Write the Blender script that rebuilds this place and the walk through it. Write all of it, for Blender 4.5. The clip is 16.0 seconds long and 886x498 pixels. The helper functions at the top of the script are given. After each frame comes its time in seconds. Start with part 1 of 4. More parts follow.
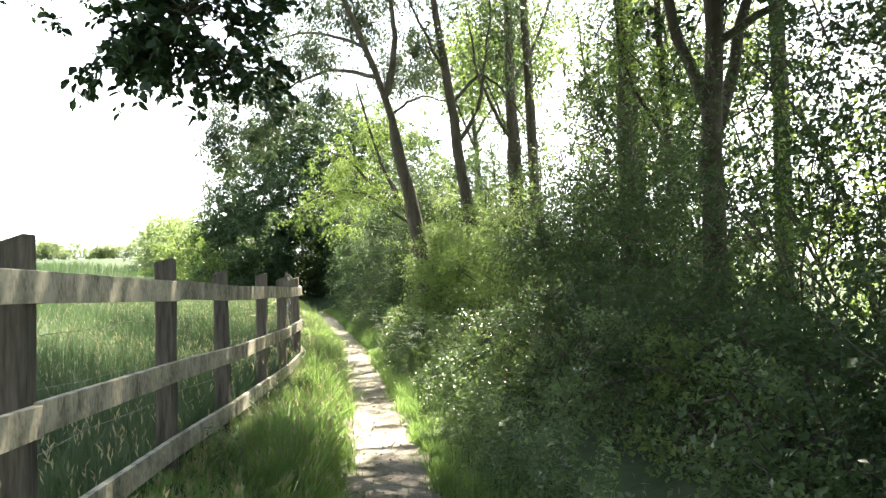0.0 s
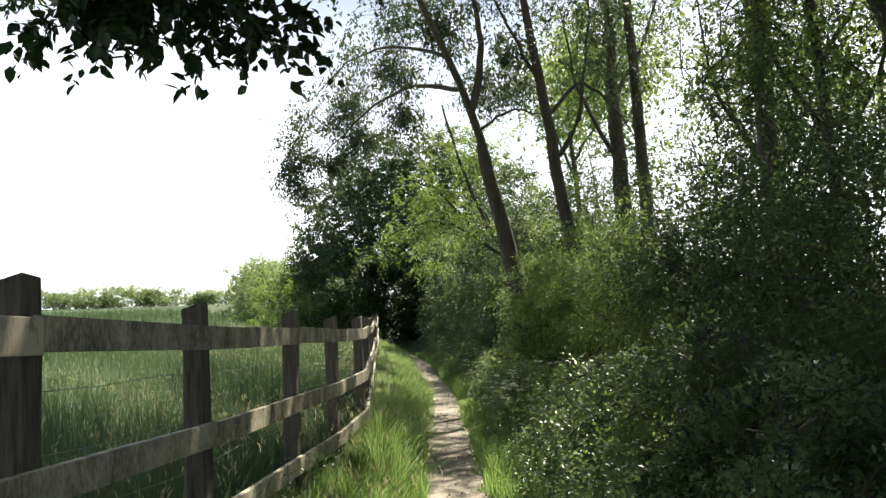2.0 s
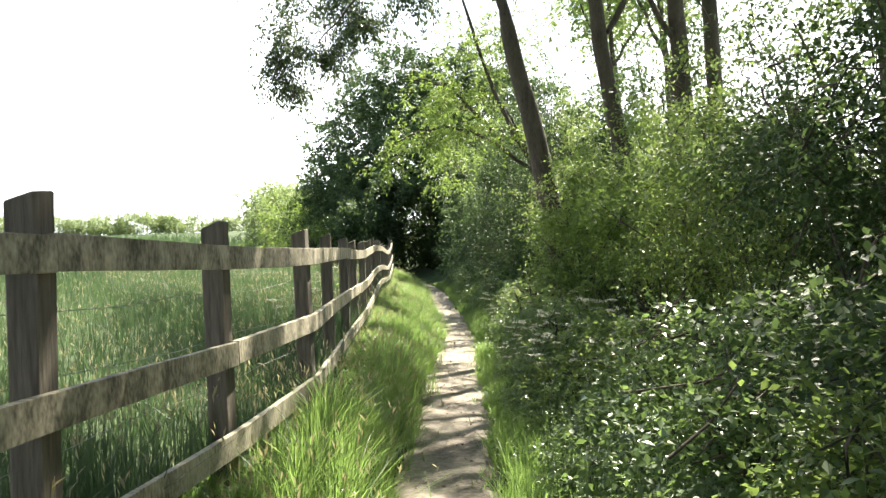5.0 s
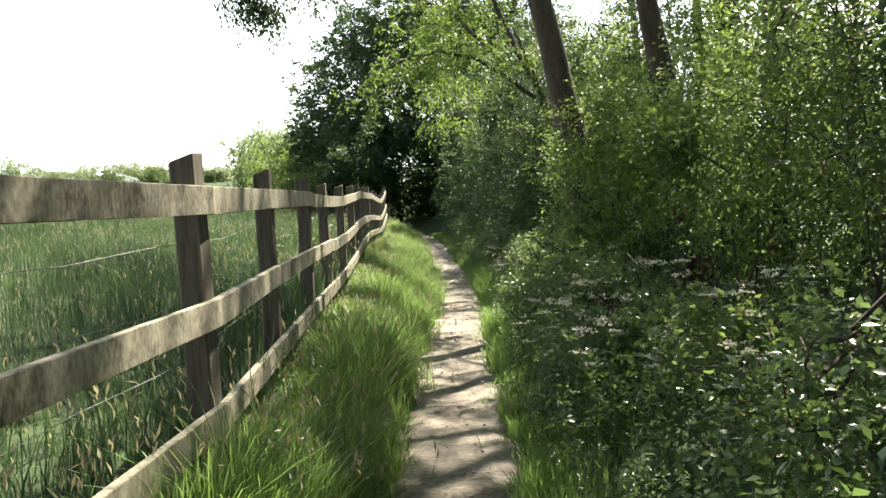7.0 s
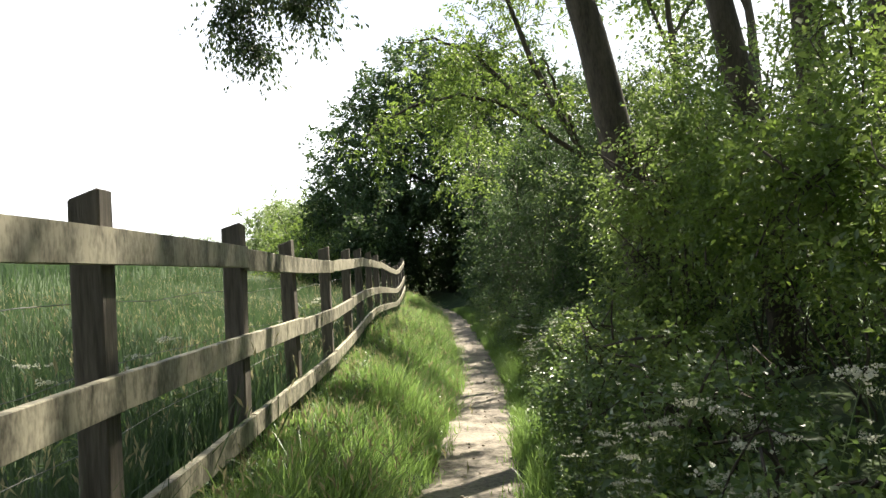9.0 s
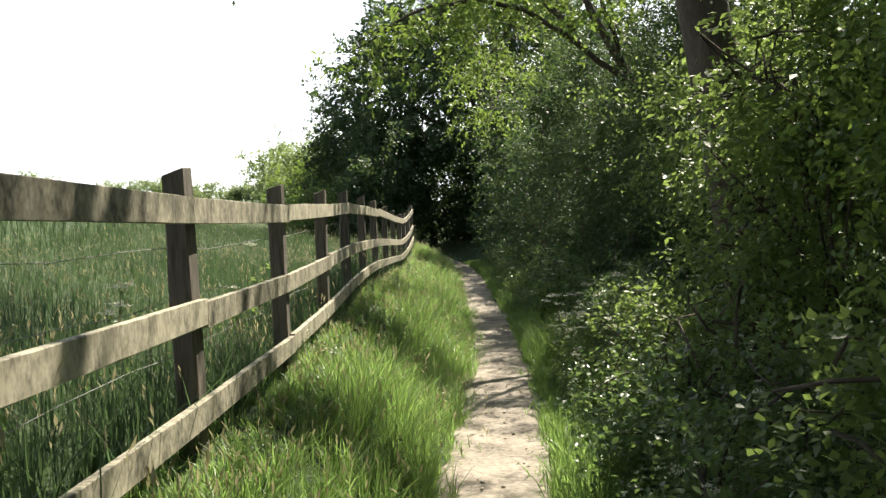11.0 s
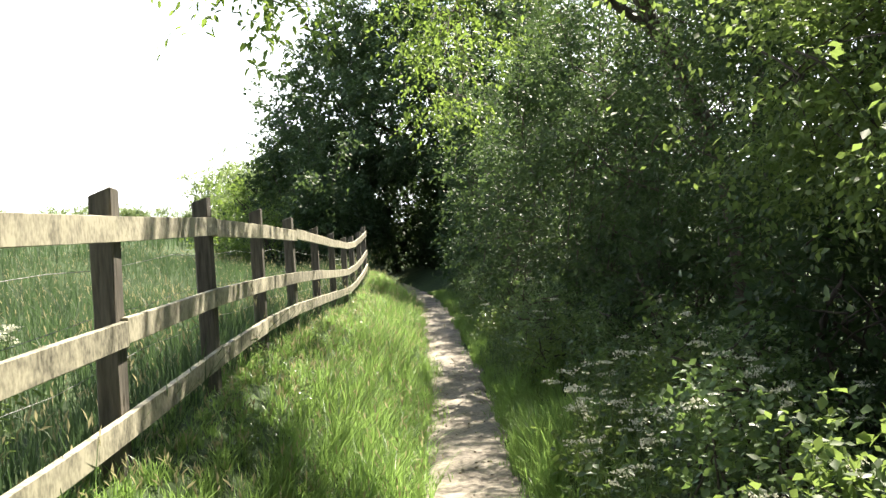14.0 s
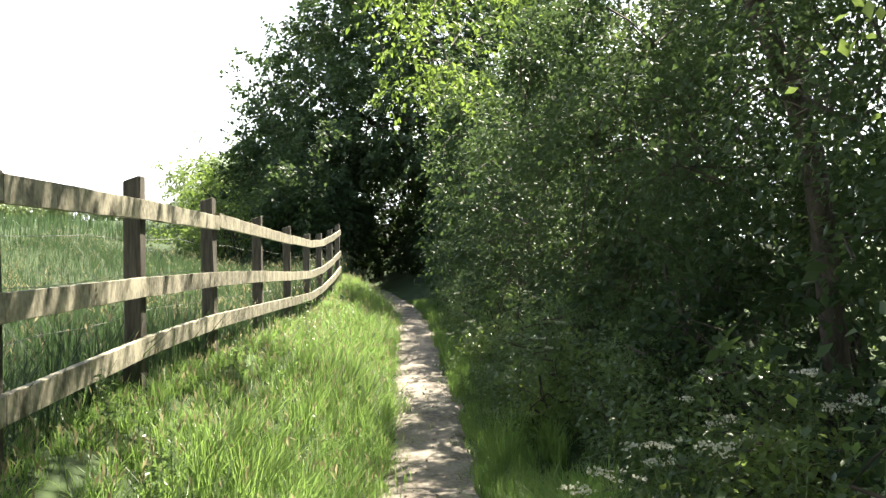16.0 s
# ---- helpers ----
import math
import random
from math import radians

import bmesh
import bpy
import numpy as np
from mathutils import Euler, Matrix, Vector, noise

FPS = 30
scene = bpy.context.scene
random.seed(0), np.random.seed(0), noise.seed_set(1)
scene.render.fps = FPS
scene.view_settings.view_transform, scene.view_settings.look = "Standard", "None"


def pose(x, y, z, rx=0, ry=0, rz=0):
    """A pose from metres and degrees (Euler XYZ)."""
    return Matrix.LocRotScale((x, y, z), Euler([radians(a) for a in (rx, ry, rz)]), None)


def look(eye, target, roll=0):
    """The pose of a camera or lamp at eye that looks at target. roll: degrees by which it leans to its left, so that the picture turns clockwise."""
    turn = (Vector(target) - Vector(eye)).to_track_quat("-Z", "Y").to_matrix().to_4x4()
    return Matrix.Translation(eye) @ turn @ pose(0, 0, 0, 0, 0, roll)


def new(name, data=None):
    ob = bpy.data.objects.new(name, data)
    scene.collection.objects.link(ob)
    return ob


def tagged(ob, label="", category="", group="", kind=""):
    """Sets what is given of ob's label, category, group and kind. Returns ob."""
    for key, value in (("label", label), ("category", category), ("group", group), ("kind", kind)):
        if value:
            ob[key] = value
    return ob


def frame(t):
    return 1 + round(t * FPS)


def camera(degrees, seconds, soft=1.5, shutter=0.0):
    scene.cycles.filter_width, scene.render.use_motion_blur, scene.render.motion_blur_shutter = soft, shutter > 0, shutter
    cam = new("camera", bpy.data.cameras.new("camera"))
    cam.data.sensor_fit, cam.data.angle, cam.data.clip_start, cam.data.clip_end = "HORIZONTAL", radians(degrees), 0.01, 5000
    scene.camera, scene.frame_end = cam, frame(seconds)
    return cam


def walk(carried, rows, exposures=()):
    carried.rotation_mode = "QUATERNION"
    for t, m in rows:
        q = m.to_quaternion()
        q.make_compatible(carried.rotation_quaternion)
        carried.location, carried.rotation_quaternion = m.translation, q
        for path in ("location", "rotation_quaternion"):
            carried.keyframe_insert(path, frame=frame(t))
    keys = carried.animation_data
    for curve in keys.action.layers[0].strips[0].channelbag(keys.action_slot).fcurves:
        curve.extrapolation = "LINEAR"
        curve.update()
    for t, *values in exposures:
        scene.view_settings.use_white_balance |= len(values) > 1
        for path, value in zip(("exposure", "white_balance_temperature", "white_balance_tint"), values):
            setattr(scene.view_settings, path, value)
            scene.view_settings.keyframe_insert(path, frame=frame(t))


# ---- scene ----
cam = camera(54.0, 16.0, soft=1.4, shutter=0.0)
# seconds, eye x y z, yaw, pitch, lean (degrees)
ROWS = [
    (0.0, -1.740, -2.952, 1.279, -10.52, 1.39, 1.66),
    (0.5, -1.624, -2.312, 1.239, -9.17, 2.27, 2.66),
    (1.0, -1.533, -1.664, 1.232, -6.32, 2.04, 2.52),
    (1.5, -1.415, -1.045, 1.228, -6.40, 2.65, 2.98),
    (2.0, -1.276, -0.426, 1.207, -4.16, 4.35, 2.69),
    (2.5, -1.183, 0.219, 1.188, -3.86, 4.11, 3.24),
    (3.0, -1.091, 0.875, 1.176, -2.42, 3.24, 2.38),
    (5.5, -0.765, 3.877, 1.062, -2.05, -0.84, 2.58),
    (6.0, -0.755, 4.520, 1.053, -3.30, -1.36, 4.74),
    (6.5, -0.722, 5.188, 1.042, -2.48, -1.72, 2.86),
    (7.0, -0.670, 5.861, 1.013, -2.07, -3.55, 3.18),
    (7.5, -0.579, 6.511, 0.991, -1.29, -2.71, 5.04),
    (8.0, -0.524, 7.185, 0.965, -2.31, 0.15, 3.57),
    (8.5, -0.459, 7.851, 0.919, -2.40, 1.63, 3.16),
    (9.0, -0.471, 8.491, 0.915, -0.61, 1.40, 3.09),
    (9.5, -0.455, 9.110, 0.917, -0.27, -0.95, 4.09),
    (10.0, -0.423, 9.766, 0.935, 0.81, -1.80, 2.59),
    (12.5, -0.278, 13.291, 0.885, -0.13, -2.11, 2.94),
    (13.0, -0.226, 13.933, 0.873, -0.96, -2.59, 5.67),
    (13.5, -0.187, 14.557, 0.911, -1.17, -2.26, 1.27),
    (14.0, -0.143, 15.192, 0.917, -1.53, -0.52, 3.31),
    (14.5, -0.089, 15.827, 0.903, -1.61, -0.20, 1.85),
    (15.0, -0.052, 16.458, 0.905, -2.54, 0.50, 3.01),
    (15.5, 0.013, 17.023, 0.874, -3.48, 1.10, 2.30),
    (16.0, 0.067, 17.625, 0.841, -2.21, -0.08, 0.79),
]


def carried_pose(x, y, z, yaw, pitch, lean):
    a, b = radians(yaw), radians(pitch)
    way = Vector((-math.sin(a) * math.cos(b), math.cos(a) * math.cos(b), math.sin(b)))
    return look((x, y, z), Vector((x, y, z)) + 2 * way, -lean)


EXPOSURES = [(0.0, 2.6), (0.7, 2.4), (1.5, 1.7), (2.0, 1.35), (2.5, 0.85), (3.0, 0.55), (3.5, 1.0), (5.2, 2.2),
             (6.0, 1.76), (7.0, 1.74), (7.5, 1.9), (8.0, 1.95), (8.5, 1.68), (9.0, 1.45), (10.0, 1.28), (12.5, 1.4), (13.5, 1.8), (16.0, 2.0)]
walk(cam, [(r[0], carried_pose(*r[1:])) for r in ROWS], EXPOSURES)

# ---- light ----
SUN_RIGHT, SUN_UP = 31.0, 53.0   # degrees right of the way ahead, and above the horizon
world = bpy.data.worlds.new("world")
scene.world = world
world.use_nodes = True
wn = world.node_tree
sky = wn.nodes.new("ShaderNodeTexSky")
sky.sky_type, sky.sun_disc = 'NISHITA', False
sky.sun_elevation, sky.sun_rotation = radians(SUN_UP), radians(SUN_RIGHT)
sky.dust_density, sky.air_density = 1.2, 1.0
back = wn.nodes["Background"]
haze = wn.nodes.new("ShaderNodeMix")   # white haze and thin cloud, thick towards the horizon and open to blue overhead
haze.data_type = 'RGBA'
haze.inputs["B"].default_value = (18.0, 18.4, 18.9, 1)
cloud_co = wn.nodes.new("ShaderNodeTexCoord")
cloud = wn.nodes.new("ShaderNodeTexNoise")
cloud.inputs["Scale"].default_value, cloud.inputs["Detail"].default_value = 2.2, 7
wn.links.new(cloud_co.outputs["Generated"], cloud.inputs["Vector"])
height = wn.nodes.new("ShaderNodeSeparateXYZ")
wn.links.new(cloud_co.outputs["Generated"], height.inputs[0])
thick_low = wn.nodes.new("ShaderNodeMapRange")
thick_low.interpolation_type = 'SMOOTHSTEP'
thick_low.inputs["From Min"].default_value, thick_low.inputs["From Max"].default_value = 0.06, 0.46
thick_low.inputs["To Min"].default_value, thick_low.inputs["To Max"].default_value = 1.0, 0.04
wn.links.new(height.outputs["Z"], thick_low.inputs[0])
wisps = wn.nodes.new("ShaderNodeMapRange")
wisps.inputs["From Min"].default_value, wisps.inputs["From Max"].default_value = 0.38, 0.62
wisps.inputs["To Min"].default_value, wisps.inputs["To Max"].default_value = -0.22, 0.16
wn.links.new(cloud.outputs[0], wisps.inputs[0])
cover = wn.nodes.new("ShaderNodeMath")
cover.operation, cover.use_clamp = 'ADD', True
wn.links.new(thick_low.outputs[0], cover.inputs[0])
wn.links.new(wisps.outputs[0], cover.inputs[1])
wn.links.new(cover.outputs[0], haze.inputs["Factor"])
wn.links.new(sky.outputs[0], haze.inputs["A"])
wn.links.new(haze.outputs["Result"], back.inputs[0])
back.inputs[1].default_value = 0.05
sun_data = bpy.data.lights.new("sun", 'SUN')
sun_data.energy, sun_data.angle, sun_data.color = 5.0, radians(0.6), (1.0, 0.92, 0.76)
sun = new("sun", sun_data)
se, sr = radians(SUN_UP), radians(SUN_RIGHT)
sun.matrix_world = look((math.sin(sr) * math.cos(se) * 60, math.cos(sr) * math.cos(se) * 60, math.sin(se) * 60), (0, 0, 0))


# ---- materials ----
def ramp_material(name, low, high, scale, stretch=(1, 1, 1), rough=0.85, bump=0.3, fine=6.0, spread=(0.3, 0.7), per_object=0.0, bump_scale=None):
    """Two-tone noise at two scales, with relief."""
    mat = bpy.data.materials.new(name)
    mat.use_nodes = True
    nt = mat.node_tree
    bsdf = nt.nodes["Principled BSDF"]
    co = nt.nodes.new("ShaderNodeTexCoord")
    mp = nt.nodes.new("ShaderNodeMapping")
    mp.inputs["Scale"].default_value = stretch
    nt.links.new(co.outputs["Object"], mp.inputs[0])
    big = nt.nodes.new("ShaderNodeTexNoise")
    big.inputs["Scale"].default_value, big.inputs["Detail"].default_value = scale, 6
    small = nt.nodes.new("ShaderNodeTexNoise")
    small.inputs["Scale"].default_value, small.inputs["Detail"].default_value = scale * fine, 5
    nt.links.new(mp.outputs[0], big.inputs["Vector"])
    nt.links.new(mp.outputs[0], small.inputs["Vector"])
    mix = nt.nodes.new("ShaderNodeMath")
    mix.operation = 'MULTIPLY_ADD'
    nt.links.new(small.outputs[0], mix.inputs[0])
    mix.inputs[1].default_value = 0.45
    half = nt.nodes.new("ShaderNodeMath")
    half.operation = 'MULTIPLY'
    half.inputs[1].default_value = 0.55
    nt.links.new(big.outputs[0], half.inputs[0])
    nt.links.new(half.outputs[0], mix.inputs[2])
    last = mix.outputs[0]
    if per_object:
        info = nt.nodes.new("ShaderNodeObjectInfo")
        add = nt.nodes.new("ShaderNodeMath")
        add.operation = 'MULTIPLY_ADD'
        nt.links.new(info.outputs["Random"], add.inputs[0])
        add.inputs[1].default_value = per_object
        nt.links.new(last, add.inputs[2])
        last = add.outputs[0]
    ramp = nt.nodes.new("ShaderNodeValToRGB")
    ramp.color_ramp.elements[0].position, ramp.color_ramp.elements[1].position = spread
    ramp.color_ramp.elements[0].color, ramp.color_ramp.elements[1].color = (*low, 1), (*high, 1)
    nt.links.new(last, ramp.inputs[0])
    nt.links.new(ramp.outputs[0], bsdf.inputs["Base Color"])
    bsdf.inputs["Roughness"].default_value = rough
    bp = nt.nodes.new("ShaderNodeBump")
    bp.inputs["Strength"].default_value, bp.inputs["Distance"].default_value = bump, 0.02
    nt.links.new(mix.outputs[0], bp.inputs["Height"])
    nt.links.new(bp.outputs[0], bsdf.inputs["Normal"])
    return mat


def leaf_material(name, low, high, through_colour, share=0.4, rough=0.45, patch=0.7, gloss=0.5):
    """Thin leaves: a glossy upper side, and light that comes through; each leaf a shade of its own."""
    mat = bpy.data.materials.new(name)
    mat.use_nodes = True
    nt = mat.node_tree
    bsdf = nt.nodes["Principled BSDF"]
    out = nt.nodes["Material Output"]
    geo = nt.nodes.new("ShaderNodeNewGeometry")
    co = nt.nodes.new("ShaderNodeTexCoord")
    noise_node = nt.nodes.new("ShaderNodeTexNoise")
    noise_node.inputs["Scale"].default_value, noise_node.inputs["Detail"].default_value = patch, 3
    nt.links.new(co.outputs["Object"], noise_node.inputs["Vector"])
    mad = nt.nodes.new("ShaderNodeMath")
    mad.operation = 'MULTIPLY_ADD'
    nt.links.new(geo.outputs["Random Per Island"], mad.inputs[0])
    mad.inputs[1].default_value = 0.56
    scaled = nt.nodes.new("ShaderNodeMath")
    scaled.operation = 'MULTIPLY_ADD'
    scaled.inputs[1].default_value, scaled.inputs[2].default_value = 2.0, -0.78
    nt.links.new(noise_node.outputs[0], scaled.inputs[0])
    nt.links.new(scaled.outputs[0], mad.inputs[2])
    ramp = nt.nodes.new("ShaderNodeValToRGB")
    ramp.color_ramp.elements[0].color, ramp.color_ramp.elements[1].color = (*low, 1), (*high, 1)
    nt.links.new(mad.outputs[0], ramp.inputs[0])
    nt.links.new(ramp.outputs[0], bsdf.inputs["Base Color"])
    bsdf.inputs["Roughness"].default_value = rough
    bsdf.inputs["Specular IOR Level"].default_value = gloss
    tr = nt.nodes.new("ShaderNodeBsdfTranslucent")
    tint = nt.nodes.new("ShaderNodeMix")
    tint.data_type = 'RGBA'
    tint.inputs["Factor"].default_value = 0.6
    nt.links.new(ramp.outputs[0], tint.inputs["A"])
    tint.inputs["B"].default_value = (*through_colour, 1)
    nt.links.new(tint.outputs["Result"], tr.inputs["Color"])
    mix = nt.nodes.new("ShaderNodeMixShader")
    mix.inputs[0].default_value = share
    nt.links.new(bsdf.outputs[0], mix.inputs[1])
    nt.links.new(tr.outputs[0], mix.inputs[2])
    nt.links.new(mix.outputs[0], out.inputs["Surface"])
    return mat


M_SOIL = ramp_material("meadow_ground", (0.015, 0.03, 0.009), (0.068, 0.108, 0.03), 1.3, rough=0.95, bump=0.8, fine=9)
M_PATH = ramp_material("trodden_earth", (0.10, 0.083, 0.068), (0.40, 0.35, 0.29), 2.9, rough=0.95, bump=0.9, fine=9, spread=(0.34, 0.66))
M_STONE = ramp_material("pebble_stone", (0.18, 0.15, 0.12), (0.5, 0.44, 0.36), 9, rough=0.8, per_object=0.2)
# Blotches on the rails: some stains, mostly dappled shade put into the colour.
M_RAIL = ramp_material("weathered_dappled_rail_wood", (0.085, 0.078, 0.056), (0.47, 0.43, 0.32), 2.4, stretch=(2, 3.2, 2), rough=0.8, bump=0.08, fine=7, per_object=0.1, spread=(0.39, 0.66))
M_POST = ramp_material("weathered_post_wood", (0.045, 0.039, 0.031), (0.17, 0.148, 0.117), 3, stretch=(9, 9, 0.9), rough=0.85, bump=0.6, fine=3.2, per_object=0.12, spread=(0.36, 0.72))
M_WIRE = ramp_material("galvanised_wire", (0.13, 0.13, 0.125), (0.3, 0.3, 0.29), 20, rough=0.55)
M_WIRE.node_tree.nodes["Principled BSDF"].inputs["Metallic"].default_value = 0.8
M_BARK = ramp_material("tree_bark", (0.028, 0.024, 0.018), (0.11, 0.092, 0.07), 4, stretch=(3, 3, 0.8), rough=0.95, bump=1.0, fine=5)
M_TWIG = ramp_material("twig_bark", (0.032, 0.026, 0.02), (0.10, 0.082, 0.063), 8, rough=0.9)
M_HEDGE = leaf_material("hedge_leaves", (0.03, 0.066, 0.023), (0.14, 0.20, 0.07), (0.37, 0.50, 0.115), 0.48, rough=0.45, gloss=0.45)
# Dark leaves; also the shaded copy of hedge and bramble leaves.
M_DARK = leaf_material("dark_and_shaded_leaves", (0.017, 0.04, 0.019), (0.068, 0.108, 0.049), (0.165, 0.25, 0.07), 0.36, rough=0.52, gloss=0.25)
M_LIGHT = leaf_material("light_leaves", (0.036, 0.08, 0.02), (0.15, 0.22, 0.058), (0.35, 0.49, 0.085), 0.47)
M_BIG = leaf_material("big_tree_leaves", (0.02, 0.05, 0.021), (0.079, 0.125, 0.05), (0.13, 0.21, 0.056), 0.3, rough=0.5, patch=0.35)
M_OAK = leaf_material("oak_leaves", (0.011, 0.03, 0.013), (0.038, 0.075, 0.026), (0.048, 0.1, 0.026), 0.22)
M_ASH = leaf_material("spray_leaves", (0.026, 0.05, 0.022), (0.085, 0.115, 0.055), (0.12, 0.17, 0.06), 0.32)
# Distance haze and glare are put into this paler leaf colour.
M_FAR_HAZED = leaf_material("far_leaves_hazed", (0.08, 0.13, 0.05), (0.21, 0.27, 0.11), (0.38, 0.48, 0.18), 0.48)
M_NETTLE = leaf_material("undergrowth_leaves", (0.04, 0.08, 0.034), (0.15, 0.22, 0.095), (0.28, 0.42, 0.1), 0.4, rough=0.34, gloss=0.6)
M_GRASS = leaf_material("grass_blades", (0.024, 0.062, 0.015), (0.215, 0.335, 0.10), (0.42, 0.63, 0.155), 0.5, rough=0.42, patch=0.9, gloss=0.6)
M_MEADOW = leaf_material("meadow_blades", (0.012, 0.032, 0.013), (0.08, 0.125, 0.05), (0.13, 0.215, 0.08), 0.42, rough=0.5, patch=0.35)
M_SEED = leaf_material("grass_seed_heads", (0.20, 0.19, 0.09), (0.42, 0.38, 0.22), (0.5, 0.45, 0.25), 0.4, rough=0.7)
M_FLOWER = leaf_material("white_flowers", (0.5, 0.5, 0.4), (0.78, 0.77, 0.66), (0.7, 0.7, 0.55), 0.35, rough=0.7)
M_STEM = ramp_material("plant_stem", (0.07, 0.12, 0.03), (0.17, 0.22, 0.07), 12, rough=0.6)


# ---- mesh helpers ----
def mesh_np(name, verts, faces, mat, smooth=False):
    """A mesh from arrays: verts (n, 3); faces: arrays (k, 3) or (k, 4)."""
    me = bpy.data.meshes.new(name)
    verts = np.asarray(verts, np.float32).reshape(-1, 3)
    faces = [np.asarray(f, np.int32) for f in faces if len(f)]
    me.vertices.add(len(verts))
    me.vertices.foreach_set("co", verts.ravel())
    flat = np.concatenate([f.ravel() for f in faces])
    sizes = np.concatenate([np.full(len(f), f.shape[1], np.int32) for f in faces])
    starts = np.concatenate([[0], np.cumsum(sizes)[:-1]]).astype(np.int32)
    me.loops.add(len(flat))
    me.loops.foreach_set("vertex_index", flat)
    me.polygons.add(len(sizes))
    me.polygons.foreach_set("loop_start", starts)
    if smooth:
        me.polygons.foreach_set("use_smooth", np.ones(len(sizes), bool))
    me.update(calc_edges=True)
    me.materials.append(mat)
    return me


def under(name, me, parent, label="", kind=""):
    """A part: a mesh object under a thing or a part."""
    ob = new(name, me)
    ob.parent = parent
    return tagged(ob, label=label, kind=kind)


def joined(pieces):
    """Joins (verts, faces) pairs, all of one face size."""
    vs, fs, n = [], [], 0
    for v, f in pieces:
        vs.append(np.asarray(v, float).reshape(-1, 3))
        fs.append(np.asarray(f, int) + n)
        n += len(vs[-1])
    return np.concatenate(vs), np.concatenate(fs)


def tube(points, radii, sides=6, wobble=0.0, rng=None):
    """A tapered tube along points: verts and quads."""
    pts = np.asarray(points, float)
    radii = np.asarray(radii, float)
    d = np.gradient(pts, axis=0)
    d /= np.linalg.norm(d, axis=1)[:, None] + 1e-9
    ref = np.where(np.abs(d[:, 2:3]) > 0.9, [[1.0, 0, 0]], [[0, 0, 1.0]])
    s = np.cross(d, ref)
    s /= np.linalg.norm(s, axis=1)[:, None] + 1e-9
    u = np.cross(s, d)
    a = np.linspace(0, 2 * np.pi, sides, endpoint=False)
    ring = radii[:, None] * (1 + (wobble * rng.standard_normal((len(pts), sides)) if wobble else 0))
    v = pts[:, None] + ring[..., None] * (np.cos(a)[None, :, None] * s[:, None] + np.sin(a)[None, :, None] * u[:, None])
    k = np.arange(len(pts) - 1)[:, None] * sides
    j = np.arange(sides)[None]
    f = np.stack([k + j, k + (j + 1) % sides, k + sides + (j + 1) % sides, k + sides + j], -1).reshape(-1, 4)
    return v.reshape(-1, 3), f


def curve_points(points, n, rng=None, jitter=0.0):
    """Points along a smooth line through the given ones."""
    p = np.asarray(points, float)
    t = np.linspace(0, len(p) - 1, n)
    out = np.empty((n, 3))
    for i, x in enumerate(t):
        k = min(int(x), len(p) - 2)
        f = x - k
        p0, p1, p2, p3 = p[max(k - 1, 0)], p[k], p[k + 1], p[min(k + 2, len(p) - 1)]
        out[i] = 0.5 * (2 * p1 + (p2 - p0) * f + (2 * p0 - 5 * p1 + 4 * p2 - p3) * f ** 2 + (3 * p1 - p0 - 3 * p2 + p3) * f ** 3)
    if jitter:
        out[1:-1] += rng.normal(0, jitter, (n - 2, 3))
    return out


def unit(v):
    return v / (np.linalg.norm(v, axis=-1, keepdims=True) + 1e-9)


def leaf_blades(pts, out, size, rng, wide=0.55, droop=0.35, simple=False):
    """Folded leaves at pts that point along out: verts and quads (or triangles, simple)."""
    n = len(pts)
    a = unit(out * 0.8 + rng.normal(0, 0.42, (n, 3)) + np.array([0, 0, -droop]))
    s = unit(np.cross(a, rng.normal(0, 1, (n, 3)) * 0.55 + np.array([0, 0, 1.0])))
    up = np.cross(s, a)
    ln = (size * rng.uniform(0.6, 1.3, n))[:, None]
    w = ln * wide * 0.5
    if simple:
        v = np.stack([pts, pts + a * ln * 0.5 + s * w + up * ln * 0.06, pts + a * ln - up * ln * 0.05, pts + a * ln * 0.5 - s * w + up * ln * 0.06], 1)
        b = np.arange(n)[:, None] * 4
        return v.reshape(-1, 3), np.concatenate([b + [[0, 1, 2]], b + [[0, 2, 3]]])
    v = np.stack([pts, pts + a * ln * 0.3 + s * w + up * ln * 0.07, pts + a * ln * 0.68 + s * w * 0.75 + up * ln * 0.05, pts + a * ln - up * ln * 0.06,
                  pts + a * ln * 0.68 - s * w * 0.75 + up * ln * 0.05, pts + a * ln * 0.3 - s * w + up * ln * 0.07], 1)
    b = np.arange(n)[:, None] * 6
    return v.reshape(-1, 3), np.concatenate([b + [[0, 1, 2, 3]], b + [[0, 3, 4, 5]]])


